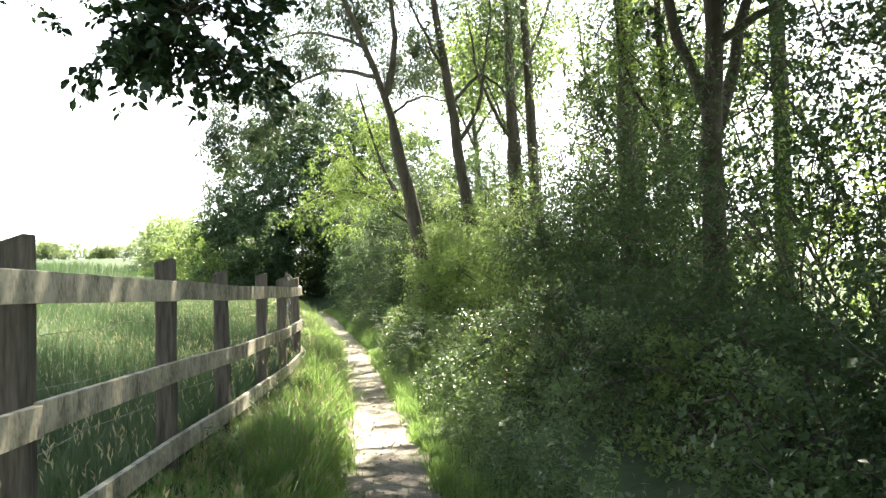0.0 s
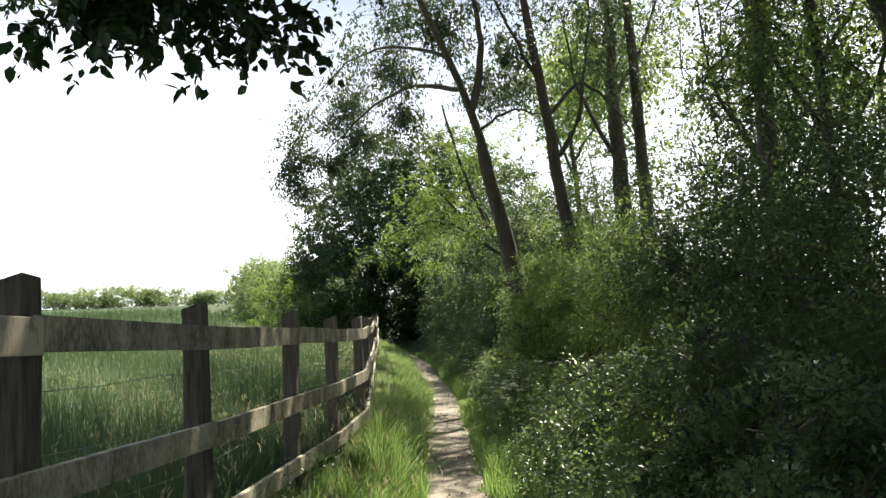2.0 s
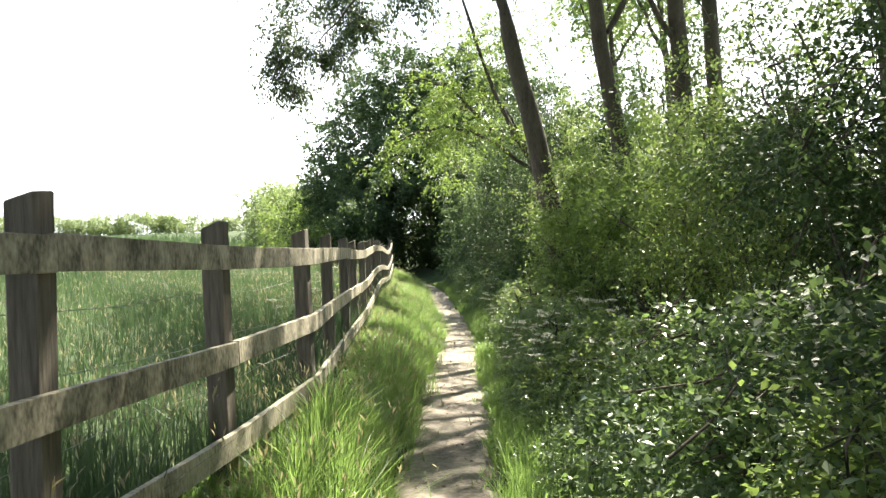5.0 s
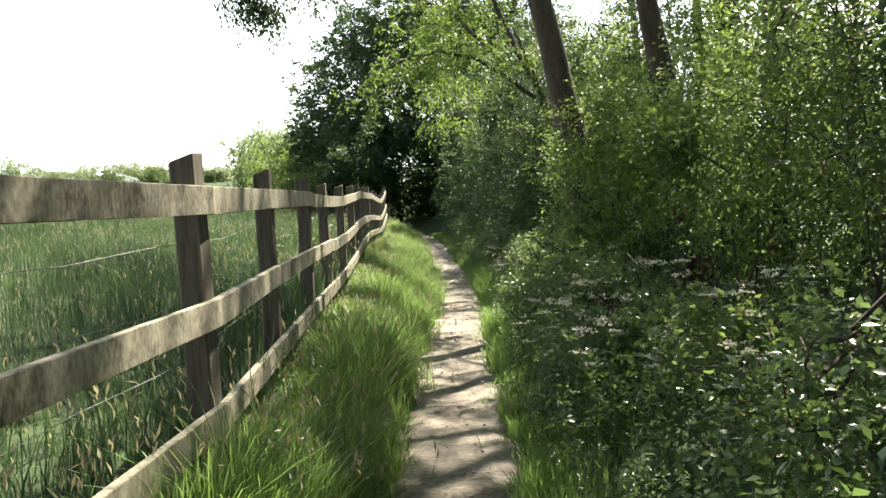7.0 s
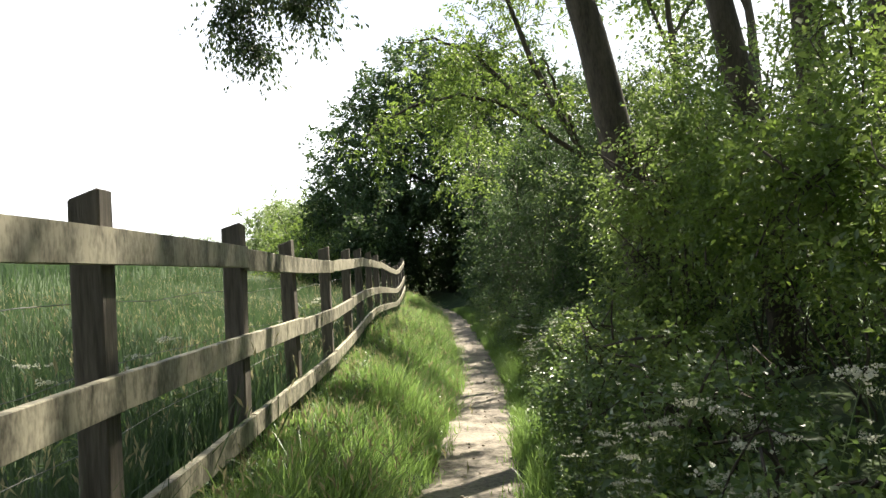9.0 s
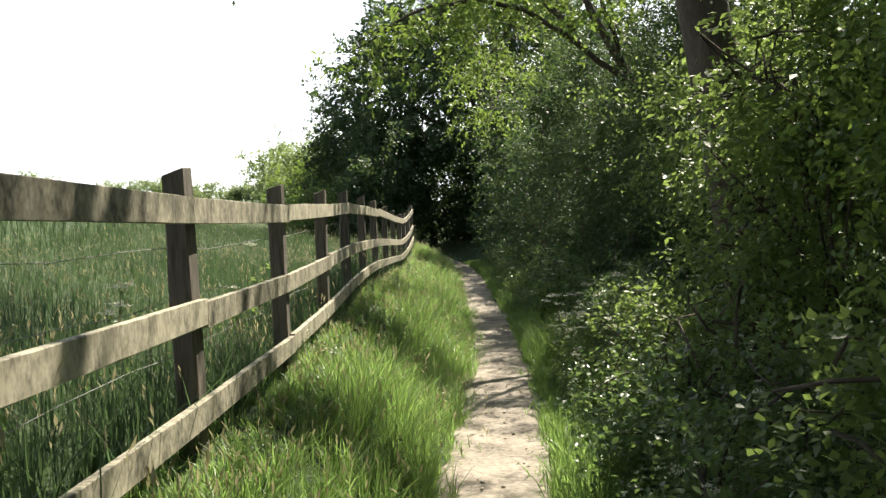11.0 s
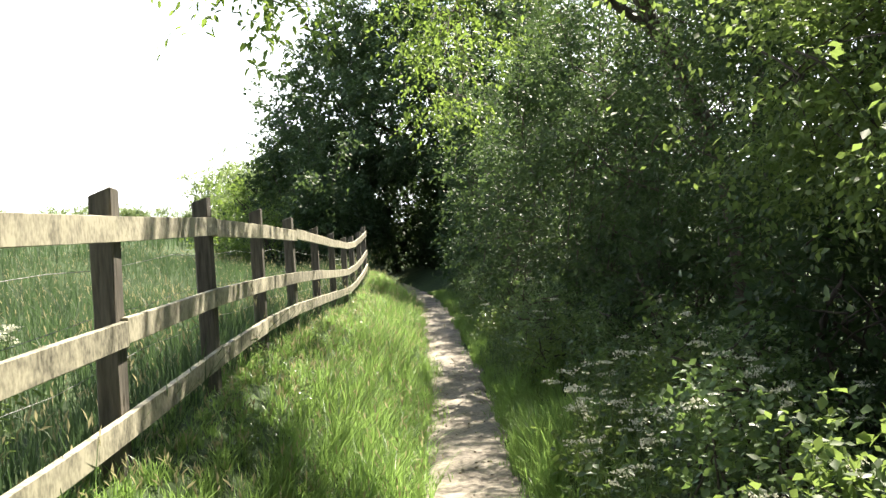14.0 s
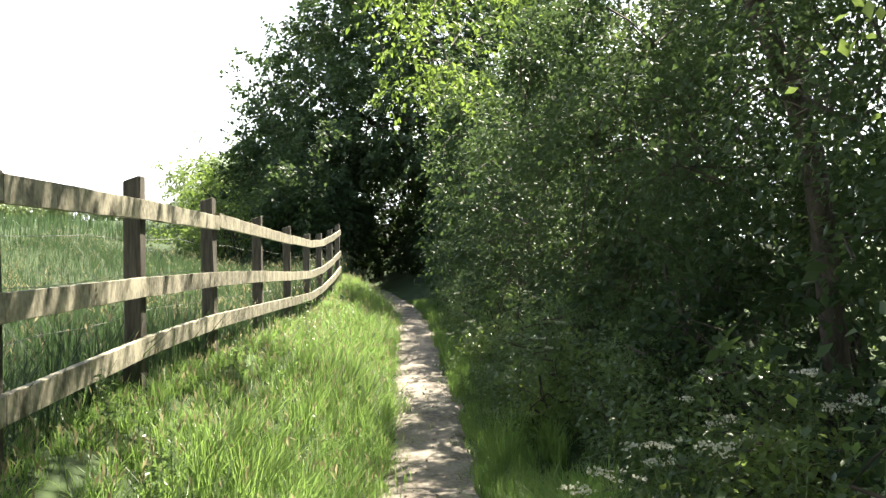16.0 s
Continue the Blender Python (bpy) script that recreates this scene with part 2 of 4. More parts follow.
def crown_points(blobs, leaves, rng, per=16, spread=0.15, depth=0.5, ragged=0.2):
    """Leaf places and outward ways, along arching shoots that stand in clumps, with gaps, on uneven ellipsoids. Also the shoots' feet and their blobs."""
    blobs = np.asarray(blobs, float)
    area = (blobs[:, 3] * blobs[:, 4] + blobs[:, 3] * blobs[:, 5] + blobs[:, 4] * blobs[:, 5])
    n = max(leaves // per, 1)
    m = int(n * (1.9 if spread < 0.24 else 1.2)) + 1
    pick = rng.choice(len(blobs), m, p=area / area.sum())
    d = unit(rng.normal(0, 1, (m, 3)))
    bump = 1 + ragged * (np.sin(d[:, 0] * 5 + pick * 2.1) * np.sin(d[:, 1] * 6 + pick) + np.sin(d[:, 2] * 7 + pick * 0.7) * 0.6) + rng.normal(0, ragged * 0.35, m)
    r = (1 - depth * rng.random(m) ** 1.7) * bump
    mid = blobs[pick, :3] + d * blobs[pick, 3:6] * r[:, None]
    w = mid / (spread * 1.15) + np.sin(mid[:, [1, 2, 0]] / (spread * 2.3)) * 1.2 + rng.uniform(0, 6, 3)
    clump = np.sin(w[:, 0]) + np.sin(w[:, 1] + 1.3) + np.sin(w[:, 2] * 1.2 + 0.4) + rng.normal(0, 0.55, m)
    best = np.argsort(-clump)[:n]
    pick, d, mid = pick[best], d[best], mid[best]
    way = unit(d + rng.normal(0, 0.45, (n, 3)) + np.array([0, 0, 0.2]))
    side = unit(np.cross(way, rng.normal(0, 0.35, (n, 3)) + np.array([0, 0, 1.0])))
    reach = spread * rng.uniform(1.5, 3.4, n)
    k = np.repeat(np.arange(n), per)
    q = np.tile(np.linspace(0.05, 1, per), n) + rng.normal(0, 0.05, len(k))
    flip = np.tile(np.where(np.arange(per) % 2, 1.0, -1.0), n)
    pts = mid[k] + way[k] * (reach[k] * (q - 0.35))[:, None] + np.array([0, 0, -0.35]) * (reach[k] * q * q)[:, None] + rng.normal(0, 0.2 * spread, (len(k), 3))
    return pts, unit(way[k] * 0.55 + side[k] * flip[:, None] * 0.85 + rng.normal(0, 0.2, (len(k), 3))), mid, pick


def twigs(mid, pick, blobs, rng, count, thick=0.006, sides=4):
    """Thin branches from inside each blob out to some of its tufts."""
    blobs = np.asarray(blobs, float)
    pieces = []
    for i in rng.choice(len(mid), min(count, len(mid)), replace=False):
        b = blobs[pick[i]]
        root = b[:3] + rng.normal(0, 0.35, 3) * b[3:6] + (mid[i] - b[:3]) * 0.2 - np.array([0, 0, 0.15 * b[5]])
        bend = root * 0.5 + mid[i] * 0.5 + rng.normal(0, 0.12, 3) + np.array([0, 0, 0.08 * b[5]])
        pieces.append(tube(curve_points([root, bend, mid[i]], 5, rng, 0.015), np.linspace(thick * 1.7, thick * 0.5, 5), 3))
    return joined(pieces)


# ---- lie of the land ----
def path_x(y):
    return np.interp(y, [-12, -3, 3.6, 6.2, 9.7, 11, 14.3, 18, 20, 22, 24.5, 27, 28.6, 31, 35, 38.5, 44, 50], [-2.4, -1.5, -0.98, -0.8, -0.58, -0.47, -0.32, -0.05, 0.07, 0.16, 0.22, 0.25, 0.18, 0.16, 0.1, -0.12, -0.9, -1.8])


def path_z(y):
    return np.interp(y, [-12, -3, 2, 6, 14, 20, 24, 27, 30, 35, 42, 50], [0.08, -0.12, -0.29, -0.38, -0.57, -0.78, -0.88, -0.85, -0.76, -0.64, -0.5, -0.4])


def fence_x(y):
    return np.interp(y, [-12, 1.86, 3.64, 5.42, 7.22, 9.2, 34, 36.5, 40], [-4.1, -2.40, -2.16, -1.93, -1.71, -1.47, -1.49, -1.46, -1.5])


def fence_z(y):
    return np.interp(y, [-12, 2, 4, 6, 7.6, 9.2, 12.5, 16.5, 18.7, 20.6, 24, 26.5, 28.5, 30.4, 32.6, 34.7, 37, 39], [0.55, 0.19, 0.118, 0.075, 0.033, 0.015, 0.015, -0.02, 0.015, 0.072, 0.075, 0.01, -0.03, -0.11, -0.12, -0.03, 0.18, 0.25])


def smooth(a, b, x):
    t = np.clip((x - a) / (b - a), 0, 1)
    return t * t * (3 - 2 * t)


def land(x, y):
    """Height of the ground."""
    x, y = np.asarray(x, float), np.asarray(y, float)
    px, pz, fx, fz = path_x(y), path_z(y), fence_x(y), fence_z(y) - 0.08
    left = pz + (fz - pz) * smooth(0.32, 1.0, (px - x) / np.maximum(px - fx, 0.5))
    far = 0.036 * np.clip(y, -40, 95) + 0.012 * np.clip(-x - 10, 0, 60)
    b = smooth(0.5, 14, fx - x)
    left = np.where(x < fx, fz * (1 - b) + far * b, left)
    right = pz + 0.32 * smooth(0.35, 1.6, x - px) + 0.25 * smooth(1.6, 6, x - px)
    z = np.where(x < px, left, right)
    away = smooth(60, 150, np.hypot(x, y - 20))
    z = z * (1 - away) + np.where(x < px, far, 0.0) * away
    lumps = 0.02 * np.sin(x * 5.1 + y * 1.7) * np.sin(y * 4.3 - x) + 0.015 * np.sin(x * 9 + 1) * np.sin(y * 8.1)
    return z + lumps * smooth(0.3, 0.6, np.abs(x - px))


def axis(fine_from, fine_to, step, reach):
    """Grid lines, close together in the middle and wide apart far out."""
    mid = np.arange(fine_from, fine_to + step / 2, step)
    out = step * 1.25 ** np.arange(1, 80)
    out = np.cumsum(out)
    out = out[out < reach]
    return np.concatenate([fine_from - out[::-1], mid, fine_to + out])


gx, gy = axis(-6, 4, 0.14, 900), axis(-6, 42, 0.3, 1200)
GX, GY = np.meshgrid(gx, gy)
GZ = land(GX, GY)
on_path = np.abs(GX - path_x(GY)) < 0.40
GZ = np.where(on_path & (GY < 50), GZ - 0.05, GZ)
nx, ny = len(gx), len(gy)
ii = np.arange(ny - 1)[:, None] * nx + np.arange(nx - 1)[None]
gf = np.stack([ii, ii + 1, ii + nx + 1, ii + nx], -1).reshape(-1, 4)
ground = tagged(new("ground", mesh_np("ground", np.stack([GX, GY, GZ], -1), [gf], M_SOIL, True)),
                "uneven meadow and verge soil under long green grass", "ground", kind="structure")

# the trodden path: a strip with worn, uneven edges and footprints
rng = np.random.default_rng(5)
py = np.arange(-10, 50, 0.07)
pu = np.linspace(-1, 1, 19)
half = 0.43 + 0.05 * np.sin(py * 1.9) + 0.035 * np.sin(py * 5.3 + 1) + 0.03 * np.sin(py * 11 + np.sin(py * 3.7)) + rng.normal(0, 0.012, len(py))
PX = path_x(py)[:, None] + pu[None] * half[:, None] + 0.04 * np.sin(py * 2.7)[:, None]
PY = np.repeat(py[:, None], len(pu), 1)
PZ = path_z(py)[:, None] + 0.008 - 0.075 * np.abs(pu[None]) ** 5 - 0.02 * (1 - pu[None] ** 2)
PZ = PZ + 0.007 * np.sin(PX * 13 + PY * 2.3 + np.sin(PY * 3.1)) * np.sin(PY * 5.7 + np.sin(PX * 9)) + rng.normal(0, 0.0028, PX.shape)
k = np.arange(len(py) - 1)[:, None] * len(pu) + np.arange(len(pu) - 1)[None]
pf = np.stack([k, k + 1, k + len(pu) + 1, k + len(pu)], -1).reshape(-1, 4)
path = tagged(new("path", mesh_np("path", np.stack([PX, PY, PZ], -1), [pf], M_PATH, True)),
              "narrow trodden path of dry pale earth, worn uneven", "path", kind="structure")

# ---- fence ----
fence = tagged(new("fence"), "weathered brown timber post and rail fence in long grass", "fence")
POST_Y = [-4.9, -3.1, -1.3, 0.3, 2.32, 3.96, 5.9, 7.56, 9.41, 11.21, 13.15, 15.0, 17.1, 19.1, 20.95, 22.8, 24.75, 27.0, 29.3, 31.5, 33.5, 35.4, 37.2]


def post_mesh(rng):
    w, d, h = 0.062 + rng.uniform(-0.004, 0.004), 0.05, 1.205 + rng.uniform(-0.02, 0.02)
    bm = bmesh.new()
    bmesh.ops.create_cube(bm, size=1)
    for v in bm.verts:
        v.co = Vector((v.co.x * 2 * d, v.co.y * 2 * w, -0.4 if v.co.z < 0 else h + (0.02 if v.co.x > 0 else -0.012) + rng.uniform(-0.006, 0.006)))
    bmesh.ops.bevel(bm, geom=bm.edges[:], offset=0.006, segments=1, affect='EDGES')
    long_edges = [e for e in bm.edges if abs(e.verts[0].co.z - e.verts[1].co.z) > 0.8]
    bmesh.ops.subdivide_edges(bm, edges=long_edges, cuts=5)
    for v in bm.verts:
        if v.co.z > -0.2:
            v.co.x += rng.uniform(-0.003, 0.003)
            v.co.y += rng.uniform(-0.004, 0.004)
    me = bpy.data.meshes.new("post")
    bm.to_mesh(me)
    bm.free()
    me.materials.append(M_POST)
    return me


rng = np.random.default_rng(11)
POST_MESHES = [post_mesh(rng) for _ in range(6)]
for i, y in enumerate(POST_Y):
    ob = under("post", POST_MESHES[i % 6], fence)
    turn = math.degrees(math.atan2(-(fence_x(y + 0.5) - fence_x(y - 0.5)), 1.0))
    ob.matrix_local = pose(fence_x(y) - 0.09, y + 0.06, fence_z(y), rng.uniform(-0.8, 0.8), rng.uniform(-0.8, 0.8), turn + rng.uniform(-3, 3))


def rail_mesh(y0, y1, low, rng):
    """A sawn board that follows the fence line, slightly bowed and rough."""
    n = 15
    ys = np.linspace(y0, y1, n)
    knots = np.array(POST_Y) + 0.06   # straight boards from post to post
    h, t = 0.116, 0.036
    sag = rng.uniform(-0.007, 0.007) + 0.003 * np.sin(np.linspace(0, 3, n) + rng.uniform(0, 6))
    prof = np.array([(-t + .0025, 0), (-.0025, 0), (0, .0025), (0, h - .0025), (-.0025, h), (-t + .0025, h), (-t, h - .0025), (-t, .0025)])
    v = np.empty((n, 8, 3))
    edge = rng.normal(0, 0.0009, (n, 8, 2))
    for i, y in enumerate(ys):
        v[i, :, 0] = np.interp(y, knots, fence_x(knots)) + prof[:, 0] + edge[i, :, 0]
        v[i, :, 1] = y
        v[i, :, 2] = np.interp(y, knots, fence_z(knots)) + low + (0.09 if low < 0.2 else 0) * smooth(18, 24, y) + sag[i] + prof[:, 1] + edge[i, :, 1]
    k = np.arange(n - 1)[:, None] * 8
    j = np.arange(8)[None]
    f = np.stack([k + j, k + (j + 1) % 8, k + 8 + (j + 1) % 8, k + 8 + j], -1).reshape(-1, 4)
    me = mesh_np("rail", v, [f, np.array([[0, 1, 2, 3], [0, 3, 4, 7], [4, 5, 6, 7]])[:, ::-1], np.array([[0, 1, 2, 3], [0, 3, 4, 7], [4, 5, 6, 7]]) + 8 * (n - 1)], M_RAIL)
    me.polygons.foreach_set("use_smooth", np.zeros(len(me.polygons), bool))   # sharp sawn edges
    return me


for low, first in ((0.97, 0), (0.502, 1), (0.07, 0)):
    cuts = sorted({0, len(POST_Y) - 1, *range(first, len(POST_Y), 2)})
    for a, b in zip(cuts, cuts[1:]):
        under("rail", rail_mesh(POST_Y[a] + 0.063, POST_Y[b] + 0.057, low + rng.uniform(-0.008, 0.008), rng), fence)
wires = []
for h in (0.38, 0.62, 0.85):
    ys = np.arange(-5.3, 37.9, 0.6)
    pts = np.stack([fence_x(ys) - 0.16, ys, fence_z(ys) + h + 0.012 * np.sin(ys * 3.4 + h * 9)], 1)
    under("wire", mesh_np("wire", *[(lambda r: (r[0], [r[1]]))(tube(pts, np.full(len(pts), 0.0016), 4))][0], M_WIRE), fence, "thin galvanised wire strand")


# ---- trees and shrubs ----
def shrub(name, label, category, x, y, blobs, leaves, size, mat, rng, stems=7, simple=False, per=16, spread=0.15, depth=0.55, ragged=0.2, twig_count=50, group="", droop=0.35, wide=0.55, thick=0.035):
    """A shrub at (x, y): stems, twigs and a leafy crown of uneven blobs (given from its base)."""
    base = np.array([x, y, float(land(x, y))])
    ob = tagged(new(name), label, category, group)
    ob.location = base
    blobs = np.asarray(blobs, float)
    pts, out, mid, pick = crown_points(blobs, leaves, rng, per, spread, depth, ragged)
    keep = pts[:, 2] > 0.03
    v, f = leaf_blades(pts[keep], out[keep], size, rng, wide, droop, simple)
    under("foliage", mesh_np("foliage", v, [f], mat), ob, kind="stuff")
    for _ in range(stems):
        b = blobs[rng.integers(len(blobs))]
        top = b[:3] + rng.normal(0, 0.25, 3) * b[3:6]
        foot = np.array([rng.normal(0, 0.18), rng.normal(0, 0.18), -0.1])
        bend = foot * 0.5 + top * 0.5 + np.array([rng.normal(0, 0.15), rng.normal(0, 0.15), 0.1 * top[2]])
        tv, tf = tube(curve_points([foot, bend, top], 9, rng, 0.02), np.linspace(thick, thick * 0.34, 9) * rng.uniform(0.7, 1.3), 6)
        under("stem", mesh_np("stem", tv, [tf], M_BARK, True), ob)
    if twig_count:
        tv, tf = twigs(mid, pick, blobs, rng, twig_count)
        under("branching", mesh_np("branching", tv, [tf], M_TWIG), ob, kind="stuff")
    return ob


def hedge_blobs(rx, ry, h, rng, n=7, hollow=False, shoots=5):
    """A rough, bulging hedge shape, leafy to the ground: a wide middle, a skirt and several bulges up its sides."""
    out = [(0, 0, h * 0.42, rx * 0.85, ry * 0.9, h * 0.44), (-rx * 0.35, -ry * 0.4, h * 0.18, rx * 0.6, ry * 0.6, h * 0.2), (-rx * 0.35, ry * 0.4, h * 0.2, rx * 0.6, ry * 0.6, h * 0.22)]
    if hollow:   # leafy above, open and dark underneath
        out = [(0, 0, h * 0.66, rx * 0.9, ry * 0.95, h * 0.3), (-rx * 0.3, -ry * 0.4, h * 0.55, rx * 0.6, ry * 0.6, h * 0.17), (-rx * 0.3, ry * 0.4, h * 0.6, rx * 0.6, ry * 0.6, h * 0.2), (rx * 0.5, 0, h * 0.4, rx * 0.5, ry * 0.8, h * 0.4)]
    for _ in range(n):
        a = rng.uniform(0, 2 * math.pi)
        z = rng.uniform(0.55 if hollow else 0.22, 0.88) * h
        q = math.sqrt(max(0.1, 1 - (z / h - 0.35) ** 2 * 2))
        r = rng.uniform(0.32, 0.5)
        out.append((math.cos(a) * rx * 0.6 * q, math.sin(a) * ry * 0.7 * q, z, r * rx, r * ry, r * h * 0.42))
    for _ in range(shoots):   # loose shoots above the top
        r = rng.uniform(0.14, 0.24)
        out.append((rng.uniform(-0.6, 0.6) * rx, rng.uniform(-0.8, 0.8) * ry, rng.uniform(0.85, 1.12) * h, r * rx, r * ry, r * h * 0.9))
    return out


rng = np.random.default_rng(21)
FRONT = [(2.3, -2.4, 1.3, 1.6, 2.8), (2.5, 0.6, 1.3, 1.6, 3.2), (2.4, 3.4, 1.3, 1.6, 3.0), (2.4, 6.2, 1.3, 1.6, 2.9), (2.45, 8.9, 1.3, 1.6, 2.9), (2.4, 11.5, 1.3, 1.6, 2.45),
         (2.4, 14.1, 1.3, 1.5, 2.3), (2.5, 16.6, 1.3, 1.5, 2.7), (2.7, 19.2, 1.4, 1.6, 3.2), (2.8, 21.9, 1.4, 1.6, 4.0), (2.6, 24.7, 1.4, 1.7, 4.1), (2.2, 27.6, 1.4, 1.8, 4.3), (2.1, 30.8, 1.4, 1.9, 4.6), (2.1, 34.4, 1.5, 2.0, 5.2)]
# Shrubs standing in shade get M_DARK, so the shade is in their colour.
FRONT_SHADING = [M_DARK, M_DARK, M_DARK, M_DARK, M_DARK, M_HEDGE, M_LIGHT, M_HEDGE, M_HEDGE, M_DARK, M_DARK, M_DARK, M_DARK, M_DARK]
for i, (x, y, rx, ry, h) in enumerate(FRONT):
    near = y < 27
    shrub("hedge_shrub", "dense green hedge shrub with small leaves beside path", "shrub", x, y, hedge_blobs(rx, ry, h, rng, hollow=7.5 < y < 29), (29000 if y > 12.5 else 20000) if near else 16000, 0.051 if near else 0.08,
          FRONT_SHADING[i], rng, group="hedge shrubs", simple=True, per=18, spread=0.16 if y > 12.5 else 0.18, depth=0.6, ragged=0.32, twig_count=80, thick=0.011)
BACK = [(5.0, -3, 1.9, 2.2, 4.6), (5.2, 1.5, 1.9, 2.4, 4.6), (5.2, 6, 1.9, 2.4, 4.2), (5.4, 10.5, 1.9, 2.4, 4.0), (5.8, 15, 2.0, 2.4, 6.0), (5.4, 19.5, 2.0, 2.5, 5.0), (5.2, 24, 2.0, 2.6, 5.6), (5.1, 29, 2.1, 2.8, 6.0), (5.1, 34.5, 2.2, 3.0, 6.4), (4.9, 40, 2.4, 3, 7)]
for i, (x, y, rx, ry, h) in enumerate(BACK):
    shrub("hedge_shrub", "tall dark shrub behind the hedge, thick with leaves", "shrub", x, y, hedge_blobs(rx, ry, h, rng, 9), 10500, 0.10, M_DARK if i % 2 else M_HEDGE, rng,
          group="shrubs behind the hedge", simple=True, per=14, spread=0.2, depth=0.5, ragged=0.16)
# Dark bushes added to stand in for the shaded hollow under the hedge.
for x, y, h in ((3.8, 8.4, 2.2), (3.8, 10.4, 2.0), (3.8, 12.6, 1.9), (3.8, 15.0, 2.0), (3.7, 17.6, 2.4), (3.6, 19.6, 2.4), (3.6, 21.7, 2.5), (3.5, 23.8, 2.5), (3.4, 26, 2.5), (3.3, 28.2, 2.6), (3.2, 30.4, 2.6), (3.1, 32.6, 2.6), (2.4, 27.8, 1.7), (2.6, 20.7, 1.6), (2.5, 24.3, 1.6)):
    shrub("shade_filler_bush", "dense dark bush added as shade in hollow under hedge", "shrub", x, y, [(0, 0, h * 0.45, 0.9, 1.25, h * 0.5), (-0.3, -0.4, h * 0.35, 0.6, 0.8, h * 0.35), (-0.2, 0.5, h * 0.7, 0.6, 0.8, h * 0.3)], 5500, 0.085, M_DARK, rng,
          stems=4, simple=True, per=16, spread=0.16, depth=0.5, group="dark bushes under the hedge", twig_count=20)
shrub("hazel_shrub", "leafy hazel shrub bulging out of the hedge", "shrub", 1.6, 16.1, [(0, 0, 1.2, 0.55, 0.7, 1.1), (-0.2, -0.2, 1.9, 0.4, 0.5, 0.6), (-0.25, 0.3, 0.8, 0.4, 0.5, 0.7)], 14000, 0.048, M_HEDGE, rng, simple=True, per=16, spread=0.13, depth=0.6, thick=0.018)
i = 0
for y in np.arange(-1.6, 38, 1.25):
    x = max(float(path_x(y)) + (1.6 if 19.5 < y < 24.5 else 1.15), 0.75) + rng.normal(0, 0.08)
    h = rng.uniform(0.6, 1.0)
    shrub("bramble_bush", "low tangled bramble with toothed leaves beside path", "shrub", x, y, [(0, 0, h * 0.4, 0.5, 0.6, h * 0.42), (-0.2, -0.3, h * 0.3, 0.34, 0.4, h * 0.3), (0.15, 0.35, h * 0.55, 0.36, 0.36, h * 0.35), (-0.1, 0.1, h * 0.8, 0.25, 0.3, h * 0.22)],
          3900, 0.041, M_NETTLE if i % 3 else M_HEDGE, rng, stems=4, simple=True, per=14, spread=0.1, depth=0.7, ragged=0.2, twig_count=24, group="brambles beside the path", thick=0.008, wide=0.62, droop=0.1)
    i += 1
# These brambles wear M_DARK: the deep hedge shade is in their colour.
for y in np.arange(-3.2, 7, 1.4):
    x = float(path_x(y)) + 2.1 + rng.normal(0, 0.15)
    h = rng.uniform(1.2, 1.7)
    shrub("bramble_bush", "arching bramble with hedge shade put into dark leaf colour", "shrub", x, y, [(0, 0, h * 0.42, 0.6, 0.8, h * 0.44), (-0.2, -0.3, h * 0.3, 0.4, 0.5, h * 0.3), (0.15, 0.4, h * 0.6, 0.4, 0.4, h * 0.35)],
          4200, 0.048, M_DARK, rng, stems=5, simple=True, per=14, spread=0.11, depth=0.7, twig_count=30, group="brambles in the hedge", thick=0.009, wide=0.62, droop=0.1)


def tree(name, label, trunk, radius, limbs, blobs, leaves, size, mat, rng, per=14, spread=0.2, depth=0.6, ragged=0.25, simple=True, twig_count=60, droop=0.35, wide=0.5, group="", thick=0.008, fork=1.0):
    """A tree: a tapered trunk through given points, limbs, twigs and an uneven crown. All from its base."""
    bx, by = trunk[0][0], trunk[0][1]
    ob = tagged(new(name), label, "tree", group)
    base = np.array([bx, by, float(land(bx, by))])
    ob.location = base
    tp = np.asarray(trunk, float) - base
    tp[0, 2] = -0.15
    n = 18
    r = radius * np.linspace(1.15, 0.32, n)
    r[0] *= 1.35
    r[n // 2:] *= fork   # thinner above the fork
    tv, tf = tube(curve_points(tp, n, rng, 0.012), r, 12, 0.05, rng)
    under("trunk", mesh_np("trunk", tv, [tf], M_BARK, True), ob)
    for pts, r0 in limbs:
        lv, lf = tube(curve_points(np.asarray(pts, float) - base, 14, rng, 0.02), np.linspace(r0, r0 * 0.22, 14), 7, 0.04, rng)
        under("limb", mesh_np("limb", lv, [lf], M_BARK, True), ob)
    bl = np.asarray(blobs, float)
    bl[:, :3] -= base
    p, o, mid, pick = crown_points(bl, leaves, rng, per, spread, depth, ragged)
    v, f = leaf_blades(p, o, size, rng, wide, droop, simple)
    under("crown", mesh_np("crown", v, [f], mat), ob, kind="stuff")
    if twig_count:
        tv, tf = twigs(mid, pick, bl, rng, twig_count, thick)
        under("branching", mesh_np("branching", tv, [tf], M_TWIG), ob, kind="stuff")
    return ob


rng = np.random.default_rng(33)
